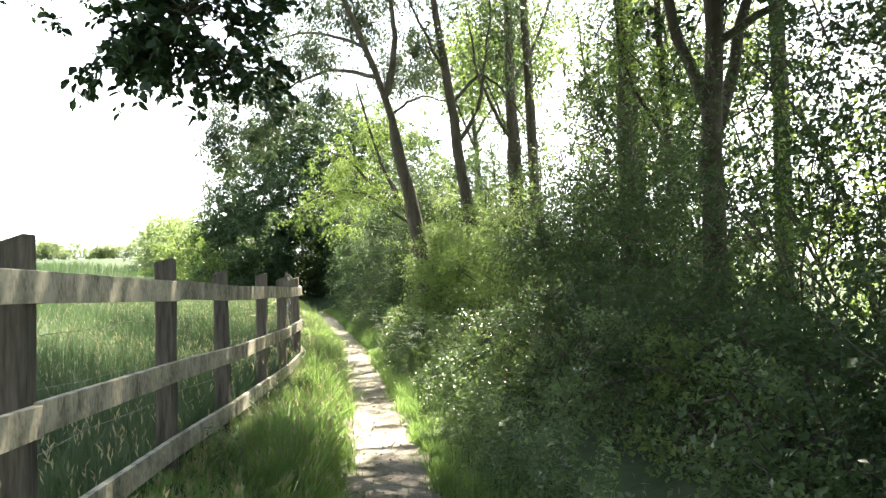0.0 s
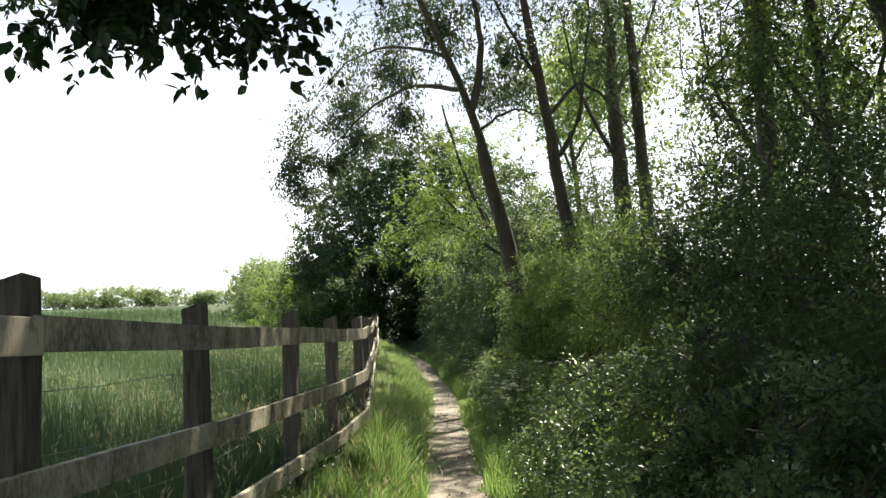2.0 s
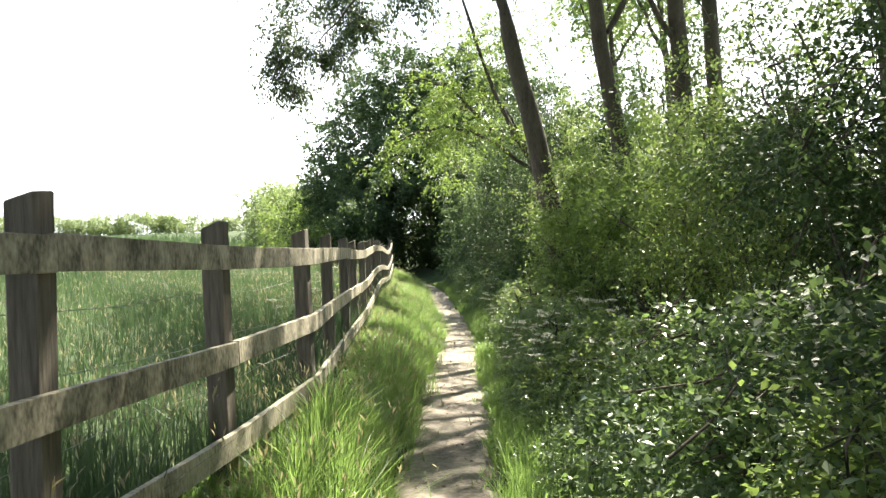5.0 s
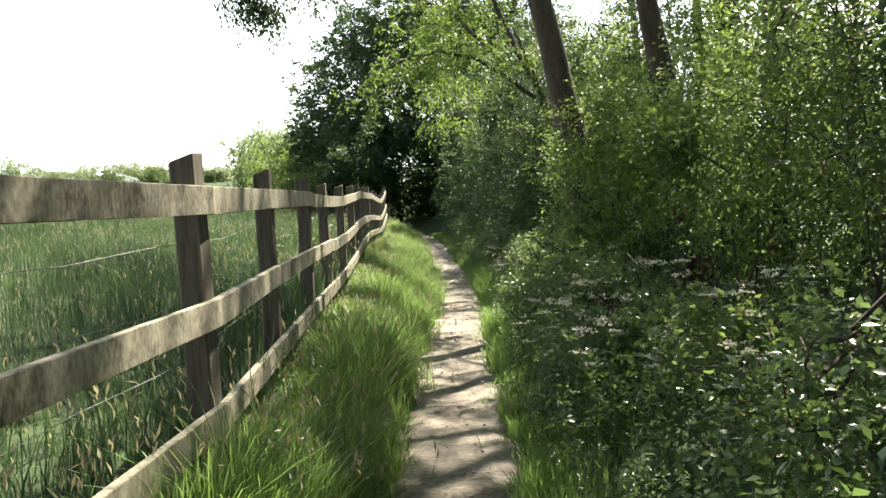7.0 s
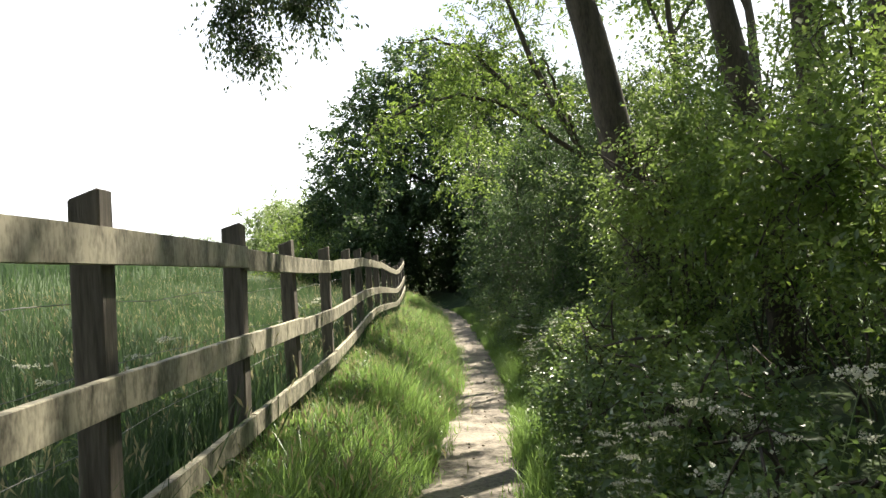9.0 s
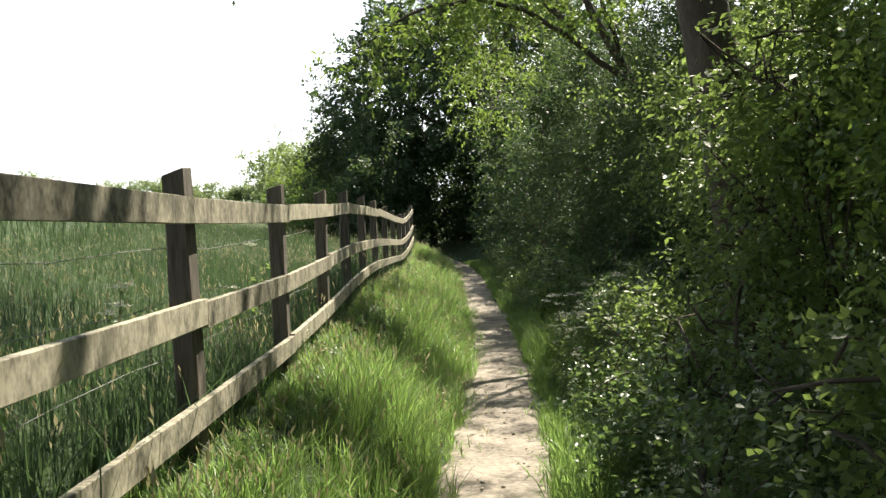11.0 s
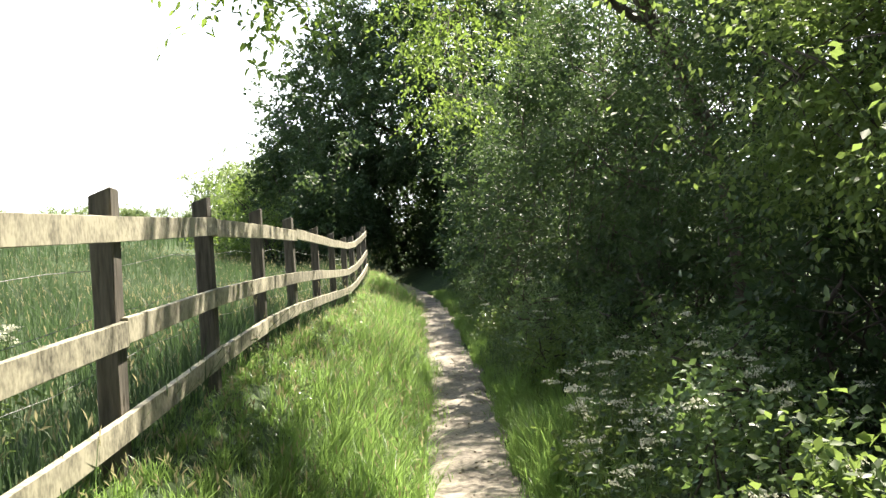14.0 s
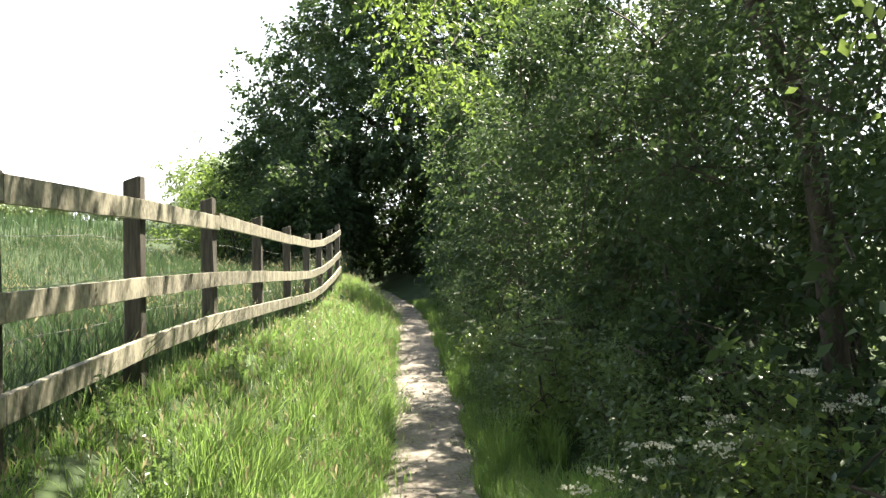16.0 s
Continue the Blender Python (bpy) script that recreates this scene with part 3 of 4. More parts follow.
# the two leaning trunks above the hedge
tree("ash_tree", "leaning slender tree with sparse drooping sprays above hedge", [(1.75, 17, -0.4), (1.35, 17, 2.3), (1.0, 17, 3.9), (0.68, 17, 5.4), (-0.35, 17, 7.9), (-1.1, 17, 10)], 0.17,
     [([(0.68, 17, 5.3), (0.95, 17, 6.5), (0.9, 17.2, 8), (0.8, 17.2, 9.6)], 0.095), ([(0.5, 17, 5.8), (-0.4, 18.6, 6.3), (-1.4, 20.6, 6.3), (-2.6, 22.3, 5.6)], 0.06),
      ([(0.2, 17, 6.5), (-0.8, 18.8, 7.3), (-1.8, 20.8, 7.6), (-3.0, 22.4, 7.0)], 0.045), ([(0.8, 17, 4.9), (1.6, 17.2, 5.4), (2.3, 17.2, 5.2)], 0.04)],
     [(-3.0, 22.4, 6.2, 0.9, 0.8, 0.8), (-2.0, 22.2, 6.9, 1.0, 0.8, 0.7), (-3.6, 22.6, 5.3, 0.6, 0.6, 0.6), (-2.5, 22.3, 5.3, 0.8, 0.7, 0.6), (-1.6, 21.8, 5.9, 0.8, 0.8, 0.6), (-3.2, 22.6, 4.7, 0.4, 0.5, 0.4), (-0.9, 18.8, 6.7, 0.9, 0.8, 0.7), (0.1, 17.6, 7.3, 0.8, 0.8, 0.7), (1.5, 17.3, 6.5, 0.7, 0.7, 0.7), (-0.6, 18.4, 5.6, 0.6, 0.6, 0.4)] * 2 + [
      (-0.4, 18.5, 8.2, 1.5, 1.4, 1.0), (1.0, 17.2, 8.8, 1.2, 1.2, 1.0), (-1.4, 20, 7.4, 1.0, 1.2, 0.6)],
     24000, 0.098, M_ASH, rng, per=10, spread=0.17, depth=0.95, droop=0.9, wide=0.46, twig_count=280, thick=0.0042, fork=0.72)
tree("ash_tree", "slender dark-barked tree with sparse crown above hedge", [(3.0, 17, -0.4), (2.75, 17, 2.0), (2.5, 17, 3.4), (2.2, 17, 5.6), (1.9, 17, 7.6), (1.7, 17.2, 10)], 0.16,
     [([(2.3, 17, 5.2), (3.0, 17.2, 5.9), (3.7, 17.3, 5.5), (4.3, 17.4, 4.6)], 0.05), ([(2.1, 17, 6.0), (1.5, 17, 7.2), (1.1, 17.2, 8.6)], 0.05), ([(2.4, 17, 4.2), (2.9, 17, 5.2), (3.2, 17.1, 6.6), (3.3, 17.1, 8.4)], 0.06), ([(2.3, 17, 5.0), (2.4, 18.6, 6.2), (2.5, 20.4, 6.7)], 0.05)],
     # The last clump, repeated four times, is added to shade the verge.
     [(2.2, 17.2, 8.8, 1.5, 1.4, 1.3), (3.6, 17.3, 6.8, 1.1, 1.1, 1.1), (3.4, 17.2, 8.6, 1.3, 1.3, 1.2), (1.2, 17.2, 8.2, 0.9, 0.9, 0.9), *[(1.7, 20.2, 6.7, 1.0, 0.9, 0.5)] * 4],
     12000, 0.098, M_ASH, rng, per=10, spread=0.17, depth=0.9, droop=0.8, wide=0.44, twig_count=160, thick=0.004)
tree("ivy_tree", "thick tree trunk wrapped in dark green ivy", [(4.6, 19.5, -0.3), (4.5, 19.5, 3), (4.4, 19.5, 6), (4.4, 19.6, 10.5)], 0.24,
     [([(4.45, 19.5, 4.6), (3.9, 19.3, 5.4), (3.4, 19.2, 6.6), (3.1, 19, 8.2)], 0.07), ([(4.4, 19.5, 6.2), (5.2, 19.7, 7.4), (5.8, 19.8, 9)], 0.07)],
     [(4.5, 19.5, 2.5, 0.42, 0.42, 1.6), (4.45, 19.5, 5.2, 0.42, 0.42, 1.6), (4.4, 19.5, 8.0, 0.5, 0.5, 1.5), (5.4, 19.8, 9, 1.5, 1.5, 1.2), (3.4, 19.2, 8.4, 1.1, 1.1, 0.9)],
     8000, 0.085, M_DARK, rng, depth=0.4, spread=0.14)
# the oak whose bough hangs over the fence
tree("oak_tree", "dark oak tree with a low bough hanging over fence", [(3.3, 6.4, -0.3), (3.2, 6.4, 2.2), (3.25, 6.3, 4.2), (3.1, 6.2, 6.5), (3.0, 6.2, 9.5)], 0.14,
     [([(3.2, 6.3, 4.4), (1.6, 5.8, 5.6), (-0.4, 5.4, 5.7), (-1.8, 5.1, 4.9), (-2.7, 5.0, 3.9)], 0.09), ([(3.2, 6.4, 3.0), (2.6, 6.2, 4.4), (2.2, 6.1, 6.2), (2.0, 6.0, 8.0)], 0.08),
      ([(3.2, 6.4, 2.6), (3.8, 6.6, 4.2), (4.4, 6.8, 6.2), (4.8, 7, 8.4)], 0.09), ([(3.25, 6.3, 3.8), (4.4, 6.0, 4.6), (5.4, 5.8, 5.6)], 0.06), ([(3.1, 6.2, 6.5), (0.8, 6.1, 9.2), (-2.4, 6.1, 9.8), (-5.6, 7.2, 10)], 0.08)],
     # Blobs near z 10 are unseen, added to shade the fence and field.
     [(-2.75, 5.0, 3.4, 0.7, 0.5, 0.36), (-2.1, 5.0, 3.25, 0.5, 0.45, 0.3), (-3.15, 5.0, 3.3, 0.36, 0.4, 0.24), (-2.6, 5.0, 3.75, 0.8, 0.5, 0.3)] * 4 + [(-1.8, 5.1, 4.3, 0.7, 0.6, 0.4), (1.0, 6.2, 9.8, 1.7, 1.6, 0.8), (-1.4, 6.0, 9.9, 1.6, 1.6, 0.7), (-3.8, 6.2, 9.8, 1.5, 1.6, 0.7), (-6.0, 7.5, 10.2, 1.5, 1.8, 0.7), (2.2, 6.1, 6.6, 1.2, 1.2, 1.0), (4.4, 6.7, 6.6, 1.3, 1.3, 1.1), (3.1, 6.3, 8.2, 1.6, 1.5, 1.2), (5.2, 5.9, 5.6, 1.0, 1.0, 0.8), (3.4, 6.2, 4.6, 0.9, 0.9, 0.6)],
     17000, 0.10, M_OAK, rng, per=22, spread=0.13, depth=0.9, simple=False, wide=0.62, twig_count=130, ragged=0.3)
# Unseen canopy over the start, guessed from the bough, added to block sky.
tree("oak_tree", "unseen broad oak, its dark canopy added to shade path", [(3.9, -0.6, -0.2), (3.8, -0.6, 2), (3.6, -0.6, 4), (3.4, -0.6, 7)], 0.25,
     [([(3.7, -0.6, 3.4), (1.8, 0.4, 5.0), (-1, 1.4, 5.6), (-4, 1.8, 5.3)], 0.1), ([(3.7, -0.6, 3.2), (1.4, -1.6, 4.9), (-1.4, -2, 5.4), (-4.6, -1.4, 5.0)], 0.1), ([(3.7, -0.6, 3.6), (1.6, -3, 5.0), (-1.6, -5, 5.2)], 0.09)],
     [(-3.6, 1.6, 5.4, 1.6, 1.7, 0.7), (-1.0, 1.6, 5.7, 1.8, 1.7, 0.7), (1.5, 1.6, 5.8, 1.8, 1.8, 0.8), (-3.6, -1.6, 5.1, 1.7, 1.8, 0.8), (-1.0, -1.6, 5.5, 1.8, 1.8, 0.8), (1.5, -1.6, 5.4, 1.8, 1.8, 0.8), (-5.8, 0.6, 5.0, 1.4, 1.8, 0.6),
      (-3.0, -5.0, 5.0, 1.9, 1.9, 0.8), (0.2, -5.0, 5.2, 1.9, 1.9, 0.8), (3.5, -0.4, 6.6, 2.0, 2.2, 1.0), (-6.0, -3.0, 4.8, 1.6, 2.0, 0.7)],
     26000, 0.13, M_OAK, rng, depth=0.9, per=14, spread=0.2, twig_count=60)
# An unseen oak, added only to keep sun and sky off fence and field.
tree("oak_tree", "unseen wide dark oak added to shade fence and field edge", [(5.6, 5.0, -0.2), (5.5, 5.0, 2), (5.2, 5.1, 4), (4.8, 5.2, 7)], 0.24,
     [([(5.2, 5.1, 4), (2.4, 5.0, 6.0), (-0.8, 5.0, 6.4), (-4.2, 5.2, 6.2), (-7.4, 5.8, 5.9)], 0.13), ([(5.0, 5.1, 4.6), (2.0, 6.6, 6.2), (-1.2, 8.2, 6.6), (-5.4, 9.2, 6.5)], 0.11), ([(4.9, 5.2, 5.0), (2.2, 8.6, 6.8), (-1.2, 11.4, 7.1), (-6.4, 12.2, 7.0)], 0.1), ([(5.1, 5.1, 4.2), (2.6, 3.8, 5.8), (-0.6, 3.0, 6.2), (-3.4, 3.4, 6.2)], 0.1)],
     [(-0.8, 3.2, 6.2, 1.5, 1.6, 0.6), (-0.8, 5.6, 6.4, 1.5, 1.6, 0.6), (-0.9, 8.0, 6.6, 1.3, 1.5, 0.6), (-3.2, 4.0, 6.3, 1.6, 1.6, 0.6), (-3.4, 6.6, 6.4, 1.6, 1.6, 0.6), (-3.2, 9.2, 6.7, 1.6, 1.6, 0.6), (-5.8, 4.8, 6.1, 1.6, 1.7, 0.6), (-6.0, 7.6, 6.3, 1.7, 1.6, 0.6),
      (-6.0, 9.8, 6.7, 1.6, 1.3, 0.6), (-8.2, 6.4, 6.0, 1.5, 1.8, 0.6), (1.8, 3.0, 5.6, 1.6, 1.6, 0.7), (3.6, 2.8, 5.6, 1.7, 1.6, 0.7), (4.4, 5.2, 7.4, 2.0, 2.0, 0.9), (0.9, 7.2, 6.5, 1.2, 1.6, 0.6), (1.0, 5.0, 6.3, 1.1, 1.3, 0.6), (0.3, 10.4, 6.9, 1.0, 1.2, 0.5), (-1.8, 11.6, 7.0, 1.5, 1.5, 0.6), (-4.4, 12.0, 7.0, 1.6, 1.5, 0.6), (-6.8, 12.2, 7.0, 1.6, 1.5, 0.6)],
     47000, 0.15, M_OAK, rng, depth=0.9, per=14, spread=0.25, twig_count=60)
# Below y 5 the crowns use M_DARK, shade put into the leaf colour.
for (x, y, lean) in ((3.6, 2.2, 0.5), (4.3, 9.6, -0.3), (4.7, 12.6, 0.2), (5.6, 13.8, -0.2), (4.6, 4.2, -0.4)):
    tree("slim_tree", "slim dark tree rising out of the hedge", [(x, y, -0.2), (x + lean * 0.3, y, 2.5), (x + lean * 0.7, y, 5), (x + lean, y, 8.5)], 0.09,
         [([(x + lean * 0.4, y, 3.2), (x + lean * 0.4 - 0.7, y + 0.1, 4.6), (x - 0.8, y + 0.2, 6.4)], 0.04), ([(x + lean * 0.5, y, 4), (x + lean * 0.5 + 0.7, y, 5.2), (x + 1.0, y, 7)], 0.04),
          ([(x + lean * 0.3, y, 2.6), (x + 0.5, y - 0.4, 4.2), (x + 0.7, y - 0.7, 6.0)], 0.04)],
         [(x + lean * 0.8, y, 6.0, 1.2, 1.2, 1.3), (x - 0.7, y, 4.6, 0.9, 0.9, 0.9), (x + 0.9, y, 5.6, 0.9, 0.9, 1.0), (x + lean, y, 7.8, 1.1, 1.1, 0.9), (x + 0.1, y - 0.3, 3.9, 1.0, 1.0, 0.8), (x - 0.4, y + 0.3, 5.2, 1.0, 1.0, 0.9), (x + 0.8, y - 0.5, 4.4, 1.0, 1.0, 0.8)],
         9000 if y < 10 else 5500, 0.085, M_DARK if y < 5 else M_HEDGE, rng, depth=0.9, group="slim trees in the hedge", per=18, spread=0.2, twig_count=120)
# Tall trees added for the shade their crowns cast on hedge and path.
for (x, y, h) in ((4.9, 7.8, 12.0), (5.6, 14.6, 13.0), (6.1, 25.8, 11.5), (5.9, 30.4, 12.0)):
    tree("tall_shade_tree", "tall leafy tree added behind the hedge to shade the path", [(x, y, -0.2), (x + 0.1, y, h * 0.35), (x - 0.1, y, h * 0.65), (x, y, h * 0.95)], 0.12,
         [([(x, y, h * 0.5), (x - 0.9, y - 0.3, h * 0.66), (x - 1.5, y - 0.4, h * 0.78)], 0.06), ([(x, y, h * 0.55), (x + 1.2, y + 0.4, h * 0.7), (x + 2.0, y + 0.5, h * 0.85)], 0.06)],
         [(x, y, h * 0.82, 1.9, 2.4, h * 0.15), (x - 0.9, y - 0.4, h * 0.74, 1.3, 1.9, h * 0.11), (x + 1.3, y + 0.6, h * 0.78, 1.7, 1.7, h * 0.1), (x + 0.2, y + 1.4, h * 0.68, 1.5, 1.5, h * 0.09)],
         4500 if y < 20 else 7500, 0.17, M_HEDGE, rng, depth=0.8, group="tall trees behind the hedge", per=12, spread=0.26, twig_count=40)
# two broad trees added so that unseen high boughs shade path, fence and field
tree("added_shade_tree", "broad tree added so unseen high boughs shade path", [(4.0, 10.6, -0.2), (3.9, 10.6, 3), (3.9, 10.5, 6.5), (4.0, 10.5, 11)], 0.15,
     [([(3.9, 10.5, 6.5), (2.2, 9.8, 9), (-0.3, 9.4, 10.6), (-3.2, 9.4, 10.8)], 0.1), ([(3.9, 10.5, 7), (2.4, 11.5, 9.6), (0.6, 12, 10.6)], 0.08)],
     [(1.6, 9.0, 10.6, 1.6, 1.6, 0.8), (-0.5, 9.2, 11.0, 2.0, 2.0, 0.9), (-3.2, 9.4, 10.8, 1.9, 1.9, 0.8), (-5.2, 9.6, 10.6, 1.3, 1.6, 0.6), (4.0, 10.5, 11.4, 2.2, 2.2, 1.2), (0.4, 12.0, 10.9, 1.8, 1.6, 0.8), (-2.4, 11.8, 11.2, 1.7, 1.6, 0.8), (-5.4, 12.2, 10.8, 1.6, 1.8, 0.7)],
     20000, 0.19, M_HEDGE, rng, depth=0.9, per=12, spread=0.3, twig_count=40)
tree("added_shade_tree", "broad tree added so unseen high boughs shade field", [(4.4, 17.6, -0.2), (4.4, 17.6, 4), (4.2, 17.4, 8), (4.0, 17.2, 12)], 0.15,
     [([(4.2, 17.4, 8), (2.2, 16, 10), (-0.5, 14.6, 10.9), (-3.6, 14.2, 10.9)], 0.1), ([(4.2, 17.4, 8.4), (2.0, 17.8, 10.2), (-0.6, 17.6, 11.2)], 0.08)],
     [(1.8, 14.2, 11.2, 1.2, 1.3, 0.7), (-0.7, 14.2, 11.2, 2.1, 2.0, 0.9), (-3.4, 14.2, 10.9, 1.8, 1.9, 0.8), (-1.0, 17.0, 11.6, 1.8, 1.4, 0.8), (-5.4, 15.4, 10.8, 1.6, 1.6, 0.7), (4.2, 17.4, 12.0, 1.4, 1.4, 0.9)],
     13000, 0.19, M_HEDGE, rng, depth=0.9, per=12, spread=0.3, twig_count=40)
# unseen tree belt closing path and field behind the start, added to block sky
for x, y in ((-19, -13), (-14.5, -12), (-10, -11.5), (-5.6, -11), (-1.0, -14), (3.6, -10), (8.2, -9.5), (-24, -10), (-29, -6)):
    tree("unseen_belt_tree", "unseen dark tree added behind path's start to block sky", [(x, y, -0.2), (x + 0.1, y, 2.4), (x - 0.1, y, 5.4), (x, y, 9.5)], 0.2,
         [([(x, y, 2.4), (x - 1.2, y - 0.3, 4.4), (x - 2.0, y - 0.4, 6.4)], 0.08), ([(x, y, 3.0), (x + 1.2, y + 0.4, 5.0), (x + 2.0, y + 0.5, 7.0)], 0.08)],
         [(x, y, 7.6, 2.6, 2.4, 2.8), (x - 1.3, y - 0.4, 4.4, 1.9, 1.9, 2.6), (x + 1.4, y + 0.4, 4.8, 1.9, 1.9, 2.8), (x, y, 2.4, 2.2, 1.8, 2.2)],
         4500, 0.3, M_DARK, rng, depth=0.7, group="trees behind the start", per=12, spread=0.34, twig_count=20)
# pale green tree whose boughs hang over the path
tree("willow_tree", "pale green tree with boughs hanging over path", [(3.0, 23.4, -0.6), (2.7, 23.3, 1.6), (1.8, 23.1, 3.4), (1.1, 23, 5), (0.6, 23.2, 7)], 0.08,
     [([(2.2, 23.1, 2.6), (0.9, 22.6, 3.5), (-0.4, 22, 3.6), (-1.4, 21.6, 3.0)], 0.05), ([(1.4, 23, 3.4), (0.2, 23.6, 4.8), (-0.9, 24, 5.0)], 0.05), ([(2.1, 23.1, 2.8), (1.6, 22, 3.6), (1.2, 20.6, 3.8)], 0.045)],
     [(-1.2, 21.7, 3.0, 0.6, 0.6, 0.4), (-0.5, 22.2, 3.4, 0.75, 0.8, 0.5), (0.5, 22.5, 3.5, 0.75, 0.9, 0.7), (0.4, 23.4, 4.5, 1.1, 1.1, 0.8), (-0.1, 24.0, 4.6, 0.8, 0.9, 0.6), (1.5, 21.7, 3.4, 0.6, 0.7, 0.5), (1.3, 23.4, 5.8, 1.3, 1.3, 1.0), (0.5, 26, 4.0, 1.0, 1.3, 1.1), (0.4, 27.9, 3.3, 0.7, 1.0, 0.9)],
     13000, 0.078, M_LIGHT, rng, per=14, spread=0.14, depth=0.8, simple=False, wide=0.45, twig_count=160, thick=0.005)
# the big dark tree at the end of the path, and the dark thicket under it
tree("oak_tree", "big dark rounded tree over end of the path", [(2.2, 50, -0.5), (2.1, 50, 3), (2.0, 50, 6), (1.8, 50, 10)], 0.45,
     [([(2.1, 50, 3), (-0.5, 49.5, 5), (-3, 49, 6.5)], 0.18), ([(2, 50, 4), (4.5, 50, 6.5), (6.5, 50, 8)], 0.18), ([(2, 50, 3.4), (1, 48, 5.2), (0.4, 46, 6.6)], 0.16)],
     [(1.0, 50, 7.2, 5.2, 4.8, 4.2), (-2.6, 49.5, 6.3, 3.2, 3.4, 3.2), (-1.4, 49.5, 9.0, 2.8, 3.0, 2.4), (2.6, 49.5, 9.0, 3.4, 3.2, 2.6), (-3.6, 49, 4.4, 2.2, 2.6, 2.0), (5.0, 49, 7, 3.6, 3.4, 3.2), (0, 46.5, 5.4, 2.8, 2.4, 2.2)],
     76000, 0.19, M_BIG, rng, per=24, spread=0.3, depth=0.3, ragged=0.16, twig_count=60, wide=0.62, thick=0.02)
THICKET = [(-3.2, 43.5, 1.6, 2.0, 3.6), (-4.6, 47, 2.2, 2.4, 4.6), (-1.0, 54, 3.0, 2.6, 5.0), (2.4, 44, 1.8, 2.4, 5.0), (1.2, 48.5, 1.6, 1.8, 3.6), (4.2, 48, 2.4, 2.6, 6.0), (-3.6, 52, 2.4, 2.4, 4.8), (2.5, 56, 3.5, 2.6, 6.5), (1.9, 39, 1.5, 2.0, 5.2), (-1.6, 58, 3.5, 2.5, 6.0), (0.6, 53, 2.4, 2.0, 5.0), (-6.0, 57, 3, 2.5, 6.0), (-2.2, 47.5, 1.3, 1.6, 3.4), (5.5, 53, 3.5, 3, 8.0), (8.5, 46, 3.5, 4, 9.0)]
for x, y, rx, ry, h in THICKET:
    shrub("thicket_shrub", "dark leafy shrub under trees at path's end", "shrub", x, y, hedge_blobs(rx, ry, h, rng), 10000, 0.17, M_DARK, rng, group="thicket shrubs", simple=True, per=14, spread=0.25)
for x, y, rx, ry, h in ((-5.2, 44, 1.8, 1.8, 2.4), (-6.6, 49, 2.2, 2.2, 3.2), (-7.6, 55, 2.6, 2.8, 4.2)):
    shrub("field_shrub", "sunlit pale green shrub at field's edge", "shrub", x, y, hedge_blobs(rx, ry, h, rng), 5000, 0.13, M_LIGHT, rng, group="field edge shrubs", simple=True, per=14, spread=0.25)
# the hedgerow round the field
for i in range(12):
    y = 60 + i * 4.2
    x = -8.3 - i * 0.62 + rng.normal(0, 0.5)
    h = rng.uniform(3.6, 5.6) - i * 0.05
    shrub("hedgerow_bush", "haze-pale hedgerow bush along far field boundary", "shrub", x, y, hedge_blobs(2.6, 3.0, h, rng, shoots=0), 7500, 0.21, M_FAR_HAZED, rng, group="far hedgerow bushes", simple=True, per=16, spread=0.34, twig_count=0, stems=3)
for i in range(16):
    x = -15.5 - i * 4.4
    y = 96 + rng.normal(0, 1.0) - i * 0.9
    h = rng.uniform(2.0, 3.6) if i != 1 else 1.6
    shrub("hedgerow_bush", "low rounded hedgerow bush beyond the meadow", "shrub", x, y, hedge_blobs(3.4, 2.4, h, rng, shoots=0), 7500, 0.21, M_FAR_HAZED, rng, group="far hedgerow bushes", simple=True, per=16, spread=0.34, twig_count=0, stems=3)


# ---- grass ----
def grass(name, label, xs, ys, height, width, mat, rng, lean=0.35, plain=False):
    """Bent blades, each of a quad and a tip."""
    n = len(xs)
    foot = np.stack([xs, ys, land(xs, ys) - 0.02], 1)
    a = rng.uniform(0, 2 * np.pi, n)
    s = np.stack([np.cos(a), np.sin(a), np.zeros(n)], 1)
    b = a + rng.normal(np.pi / 2, 0.5, n)
    d = np.stack([np.cos(b), np.sin(b), np.zeros(n)], 1)
    h = height * rng.uniform(0.55, 1.15, n)
    l = np.abs(rng.normal(0, lean, n)) * h
    w = (width * rng.uniform(0.7, 1.3, n))[:, None]
    up = np.array([0, 0, 1.0])
    m1 = foot + up * (h * 0.5)[:, None] + d * (l * 0.28)[:, None]
    m2 = foot + up * (h * 0.85)[:, None] + d * (l * 0.7)[:, None]
    tip = foot + up * (h * 0.97)[:, None] + d * l[:, None]
    v = np.stack([foot - s * w, foot + s * w, m1 + s * w * 0.9, m1 - s * w * 0.9, m2 + s * w * 0.6, m2 - s * w * 0.6, tip], 1)
    if plain:
        v = v[:, [0, 1, 2, 3, 6]]
        k = np.arange(n)[:, None] * 5
        return tagged(new(name, mesh_np(name, v, [k + [[0, 1, 2, 3]], k + [[3, 2, 4]]], mat)), label, "grass", kind="stuff"), tip
    k = np.arange(n)[:, None] * 7
    quads = np.concatenate([k + [[0, 1, 2, 3]], k + [[3, 2, 4, 5]]])
    return tagged(new(name, mesh_np(name, v, [quads, k + [[5, 4, 6]]], mat)), label, "grass", kind="stuff"), tip


rng = np.random.default_rng(44)


def verge(n, y0, y1):
    y = rng.uniform(y0, y1, n)
    u = rng.random(n)
    right_end = path_x(y) - 0.37 - 0.07 * np.sin(y * 2.3) + rng.normal(0, 0.03, n)
    x = fence_x(y) - 0.25 + u * (right_end - fence_x(y) + 0.25)
    return x, y, u


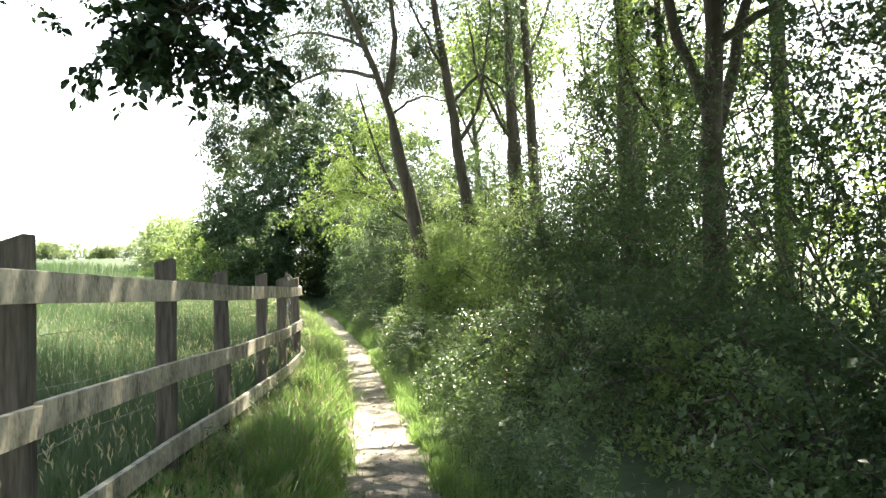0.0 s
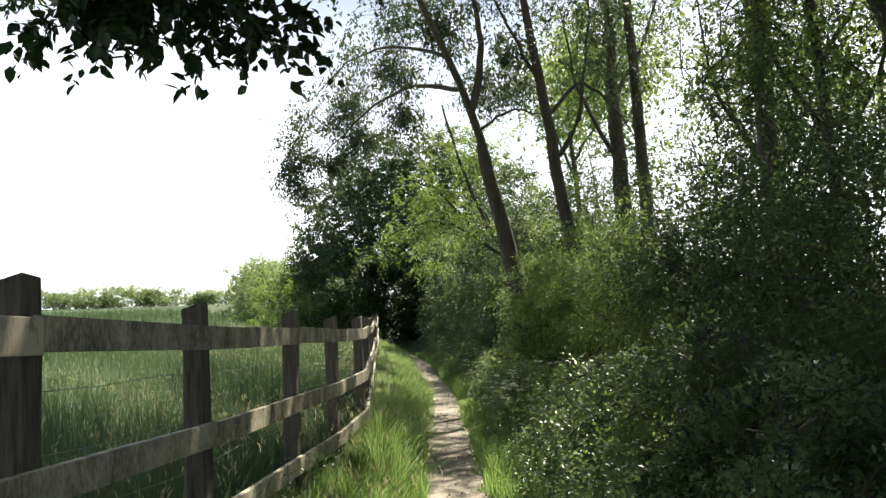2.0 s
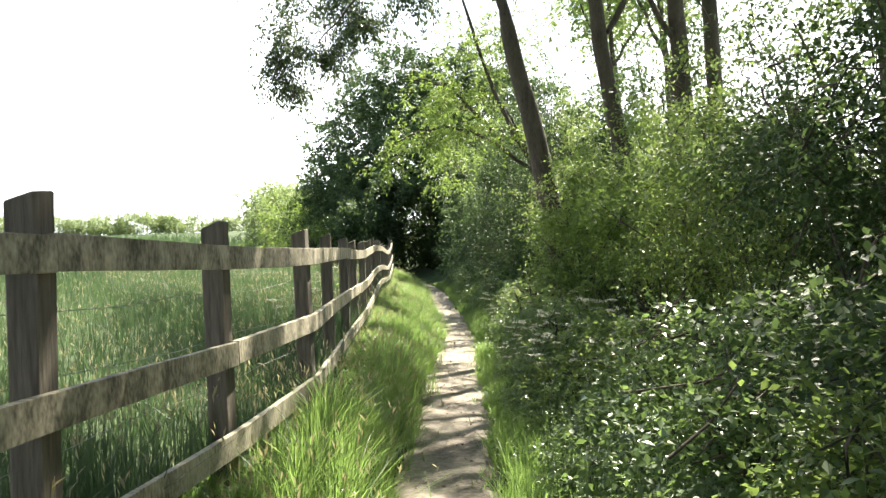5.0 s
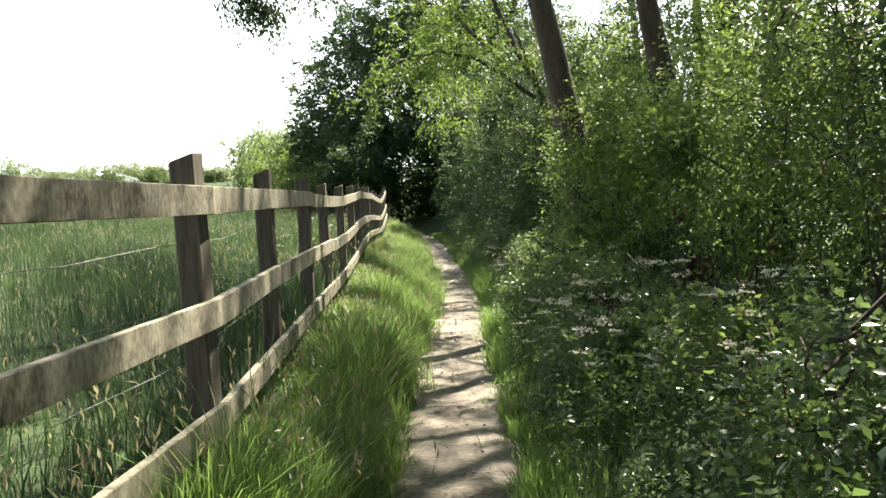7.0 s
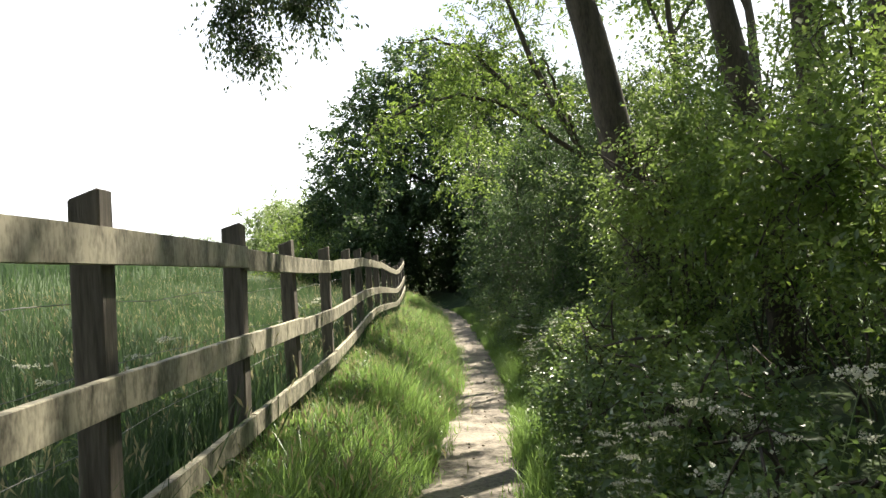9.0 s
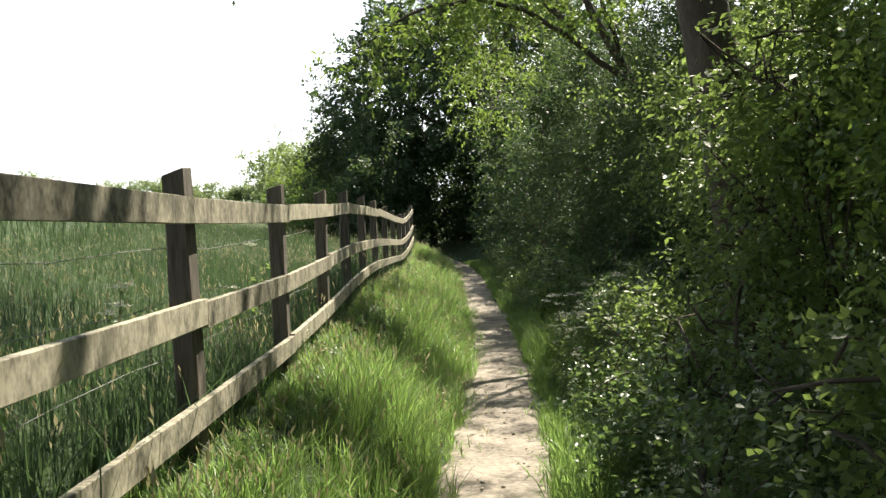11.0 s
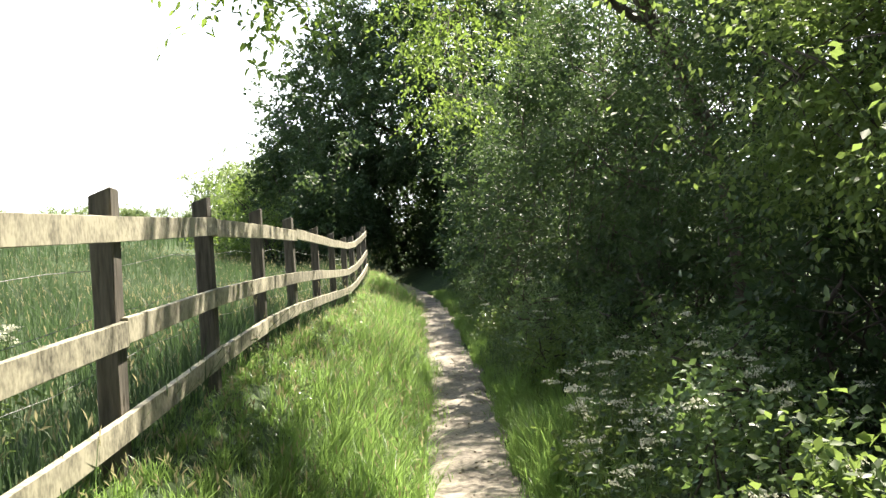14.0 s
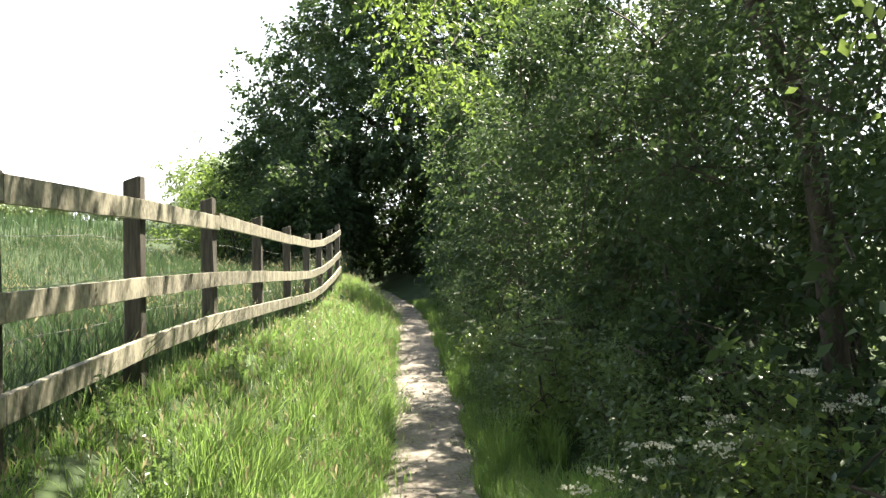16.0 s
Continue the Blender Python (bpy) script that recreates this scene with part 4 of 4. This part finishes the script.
def tufted(x, y, rng, amount=0.75, size=0.16):
    """Draws blades together into tufts; returns the moved places and each blade's tuft height."""
    tx, ty = np.round(x / size), np.round(y / size)
    key = (np.sin(tx * 127.1 + ty * 311.7) * 43758.5453) % 1
    key2 = (np.sin(tx * 269.5 + ty * 183.3) * 43758.5453) % 1
    cx, cy = (tx + key - 0.5) * size, (ty + key2 - 0.5) * size
    m = amount * rng.random(len(x))
    return x + (cx - x) * m, y + (cy - y) * m, 0.55 + 0.9 * key * key2 ** 0.5


x, y, u = verge(115000, -1.5, 39)
x, y, k = tufted(x, y, rng, 0.85, 0.2)
tall = (0.17 + 0.12 * (0.5 + 0.5 * np.sin(y * 1.3 + x * 2))) * (1 - smooth(0.8, 1.0, u) * 0.5) * (0.28 + 0.72 * smooth(0.28, 0.66, u)) * (0.5 + k) + 0.05 * rng.random(len(x))
_, vtips = grass("verge_grass", "lush long green grass on bank beside path", x, y, tall, 0.0029, M_GRASS, rng, 0.75)
n = 26000
y = rng.uniform(-1, 40, n)
x = path_x(y) + 0.36 + 0.06 * np.sin(y * 3.1) + np.abs(rng.normal(0, 0.24, n))
grass("verge_grass", "rough grass along shaded edge of path", x, y, 0.26 * (0.7 + 0.3 * np.sin(y * 0.9)) * np.clip(1.2 - (x - path_x(y) - .3), 0.4, 1), 0.0032, M_GRASS, rng, 0.5)
n = 6500
y = rng.uniform(19.6, 24.6, n)
x, y, k = tufted(path_x(y) + 0.42 + 0.55 * rng.random(n), y, rng, 0.8, 0.22)
grass("verge_grass", "tall pale green grass on sunny bank beside path", x, y, (0.3 + 0.16 * np.sin(y * 2.1)) * (0.55 + 0.5 * k), 0.003, M_GRASS, rng, 0.5)
edge_rng = np.random.default_rng(71)
n = 11000
y = edge_rng.uniform(-1, 39, n)
side = np.where(edge_rng.random(n) < 0.55, -1.0, 1.0)
x = path_x(y) + side * (0.41 - np.abs(edge_rng.normal(0, 0.05, n)) * (0.4 + np.sin(y * 2.9 + side) ** 2 * 1.6))
x, y, k = tufted(x, y, edge_rng, 0.8, 0.11)
grass("verge_grass", "short trampled grass tufts creeping over path edges", x, y, 0.05 + 0.09 * k * edge_rng.random(n), 0.0035, M_GRASS, edge_rng, 0.9, True)
n = 75000
y = rng.uniform(-1, 44, n)
x = fence_x(y) - 0.15 - 9 * rng.random(n) ** 1.7
x, y, k = tufted(x, y, rng, 0.7, 0.3)
_, tips = grass("meadow_grass", "tall meadow grass with pale seed heads behind fence", x, y, (0.42 + 0.12 * np.sin(y * 0.7 + x)) * (0.55 + 0.6 * k), 0.0038, M_MEADOW, rng, 0.45, True)
n = 22000
y = rng.uniform(2, 60, n)
x = fence_x(np.minimum(y, 38)) - 8 - 22 * rng.random(n)
grass("meadow_grass", "tall sunlit meadow grass further across field", x, y, 0.6, 0.012, M_MEADOW, rng, 0.3, True)
pick = rng.choice(len(tips), 9000, replace=False)
vpick = rng.choice(len(vtips), 6500, replace=False)
heads = np.concatenate([tips[pick], tips[pick] - [0, 0, 0.03], vtips[vpick], vtips[vpick] - [0, 0, 0.025]])
sv, sf = leaf_blades(heads, np.tile([[0, 0, 1.0]], (len(heads), 1)), 0.055, rng, 0.22, -0.4, True)
tagged(new("grass_seed_heads", mesh_np("grass_seed_heads", sv, [sf], M_SEED)), "pale seed heads on tall meadow grass", "grass", kind="stuff")


# ---- undergrowth beside the path ----
def nettle_mesh(rng, stems, tall):
    """Upright stems with pairs of pointed leaves: stem and leaf arrays."""
    sp, lp, lo = [], [], []
    for _ in range(stems):
        foot = np.array([rng.normal(0, 0.13), rng.normal(0, 0.13), -0.03])
        h = tall * rng.uniform(0.6, 1.1)
        top = foot + np.array([rng.normal(0, 0.1), rng.normal(0, 0.1), h])
        line = curve_points([foot, (foot + top) / 2 + rng.normal(0, 0.02, 3), top], 4)
        sp.append(tube(line, np.linspace(0.004, 0.0015, 4), 3))
        for q in np.arange(0.2, 1.0, 0.075):
            c = line[0] + (line[-1] - line[0]) * q
            a = rng.uniform(0, np.pi)
            for s in (0, np.pi):
                lp.append(c)
                lo.append((np.cos(a + s), np.sin(a + s), 0.25))
    return joined(sp), leaf_blades(np.array(lp), np.array(lo), 0.058, rng, 0.55, 0.3, True)


NETTLES = []
for i in range(5):
    (sv, sf), (lv, lf) = nettle_mesh(rng, 9, 0.55 + 0.08 * i)
    NETTLES.append((mesh_np("stems", sv, [sf], M_STEM), mesh_np("leaves", lv, [lf], M_NETTLE)))
n = 0
for y in np.arange(0.5, 38, 0.27):
    for d in ((1.2,) if 19.5 < y < 24.5 else (0.66, 0.9)):
        yy = y + rng.normal(0, 0.1)
        xx = float(path_x(yy)) + d + rng.normal(0, 0.1)
        plant = tagged(new("nettle_plant"), "leafy green nettle clump in shade beside path", "plant", "nettles beside the path")
        sv, lv = NETTLES[n % 5]
        under("stalk", sv, plant, kind="stuff")
        under("foliage", lv, plant, kind="stuff")
        s = rng.uniform(0.55, 0.95) * (0.6 if d < 0.7 else 1.0)
        plant.matrix_basis = pose(xx, yy, float(land(xx, yy)), 0, 0, rng.uniform(0, 360)) @ Matrix.Scale(s, 4)
        n += 1


for i in range(60):
    yy = rng.uniform(2, 34)
    xx = float(fence_x(yy)) + rng.uniform(0.02, 0.85) * (float(path_x(yy)) - 0.4 - float(fence_x(yy)))
    plant = tagged(new("verge_weed"), "small broad-leaved weed in the verge grass", "plant", "weeds in the verge")
    sv, lv = NETTLES[i % 5]
    under("stalk", sv, plant, kind="stuff")
    under("foliage", lv, plant, kind="stuff")
    plant.matrix_basis = pose(xx, yy, float(land(xx, yy)), 0, 0, rng.uniform(0, 360)) @ Matrix.Scale(rng.uniform(0.3, 0.5), 4)


def parsley_mesh(rng, tall):
    """One branching stalk with feathery leaves, and a flat flower head on each of its three tops."""
    sp, heads, lp, lo = [], [], [], []
    for _ in range(3):
        top = np.array([rng.normal(0, 0.12), rng.normal(0, 0.12), tall * rng.uniform(0.75, 1.05)])
        line = curve_points([(0, 0, -0.03), top * 0.5 + rng.normal(0, 0.02, 3), top], 7)
        sp.append(tube(line, np.linspace(0.004, 0.002, 7), 4))
        fp = []
        for _ in range(9):
            c = top + np.array([rng.normal(0, 0.035), rng.normal(0, 0.035), rng.normal(0.02, 0.008)])
            sp.append(tube(curve_points([top - np.array([0, 0, 0.03]), c], 3), [0.0015, 0.001, 0.0008], 4))
            fp.append(c + rng.normal(0, 1, (9, 3)) * np.array([0.011, 0.011, 0.003]))
        fp = np.concatenate(fp)
        heads.append(leaf_blades(fp, np.tile([[0, 0, 1.0]], (len(fp), 1)) + rng.normal(0, 1, (len(fp), 3)), 0.013, rng, 0.9, -0.2, True))
        for q in (0.3, 0.45, 0.6, 0.75):
            c = line[0] + (line[-1] - line[0]) * q
            a = rng.uniform(0, 2 * np.pi)
            for m in range(9):
                lp.append(c + np.array([np.cos(a), np.sin(a), 0.3]) * 0.025 * m + rng.normal(0, 0.012, 3))
                lo.append((np.cos(a + (m % 2 - 0.5) * 2), np.sin(a + (m % 2 - 0.5) * 2), 0.1))
    return joined(sp), heads, leaf_blades(np.array(lp), np.array(lo), 0.05, rng, 0.45, 0.2)


PARSLEY = []
for i in range(4):
    (sv, sf), heads, (lv, lf) = parsley_mesh(rng, 0.62 + 0.08 * i)
    PARSLEY.append((mesh_np("stalk", sv, [sf], M_STEM), [mesh_np("flower_head", fv, [ff], M_FLOWER) for fv, ff in heads], mesh_np("foliage", lv, [lf], M_HEDGE)))
for i in range(74):
    yy = rng.choice([rng.uniform(9, 14), rng.uniform(18.5, 22), rng.uniform(12, 26), rng.uniform(12, 38)])
    xx = float(path_x(yy)) + rng.choice([0.5, 0.8, 1.1, 1.4, 1.7]) + rng.normal(0, 0.12)
    if i % 9 == 0:
        xx = float(fence_x(yy)) - rng.uniform(0.3, 0.8)
    if abs(xx - float(path_x(yy))) < 0.6:
        xx = float(path_x(yy)) + 0.75
    plant = tagged(new("cow_parsley"), "white-flowered cow parsley among green undergrowth", "plant", "cow parsley")
    stalk, heads, foliage = PARSLEY[i % 4]
    under("stalk", stalk, plant, kind="stuff")
    under("foliage", foliage, plant, kind="stuff")
    for me in heads:
        under("flower_head", me, plant, "flat white flower head", "stuff")
    plant.matrix_basis = pose(xx, yy, float(land(xx, yy)), 0, 0, rng.uniform(0, 360)) @ Matrix.Scale(rng.uniform(0.7, 1.05), 4)

# pebbles and crumbs on the path
pieces = []
for i in range(420):
    yy = rng.uniform(0, 36)
    xx = float(path_x(yy)) + rng.normal(0, 0.17)
    r = rng.uniform(0.005, 0.016)
    bm = bmesh.new()
    bmesh.ops.create_icosphere(bm, subdivisions=1, radius=r)
    v = np.array([tuple(w.co) for w in bm.verts]) * (1, rng.uniform(0.7, 1.2), 0.6) + rng.normal(0, r * 0.1, (len(bm.verts), 3))
    f = np.array([[w.index for w in g.verts] for g in bm.faces])
    bm.free()
    pieces.append((v + [xx, yy, float(path_z(yy)) + r * 0.2 - 0.005], f))
v, f = joined(pieces)
tagged(new("pebbles", mesh_np("pebbles", v, [f], M_STONE)), "small pale pebbles and soil crumbs on path", "stones", kind="stuff")
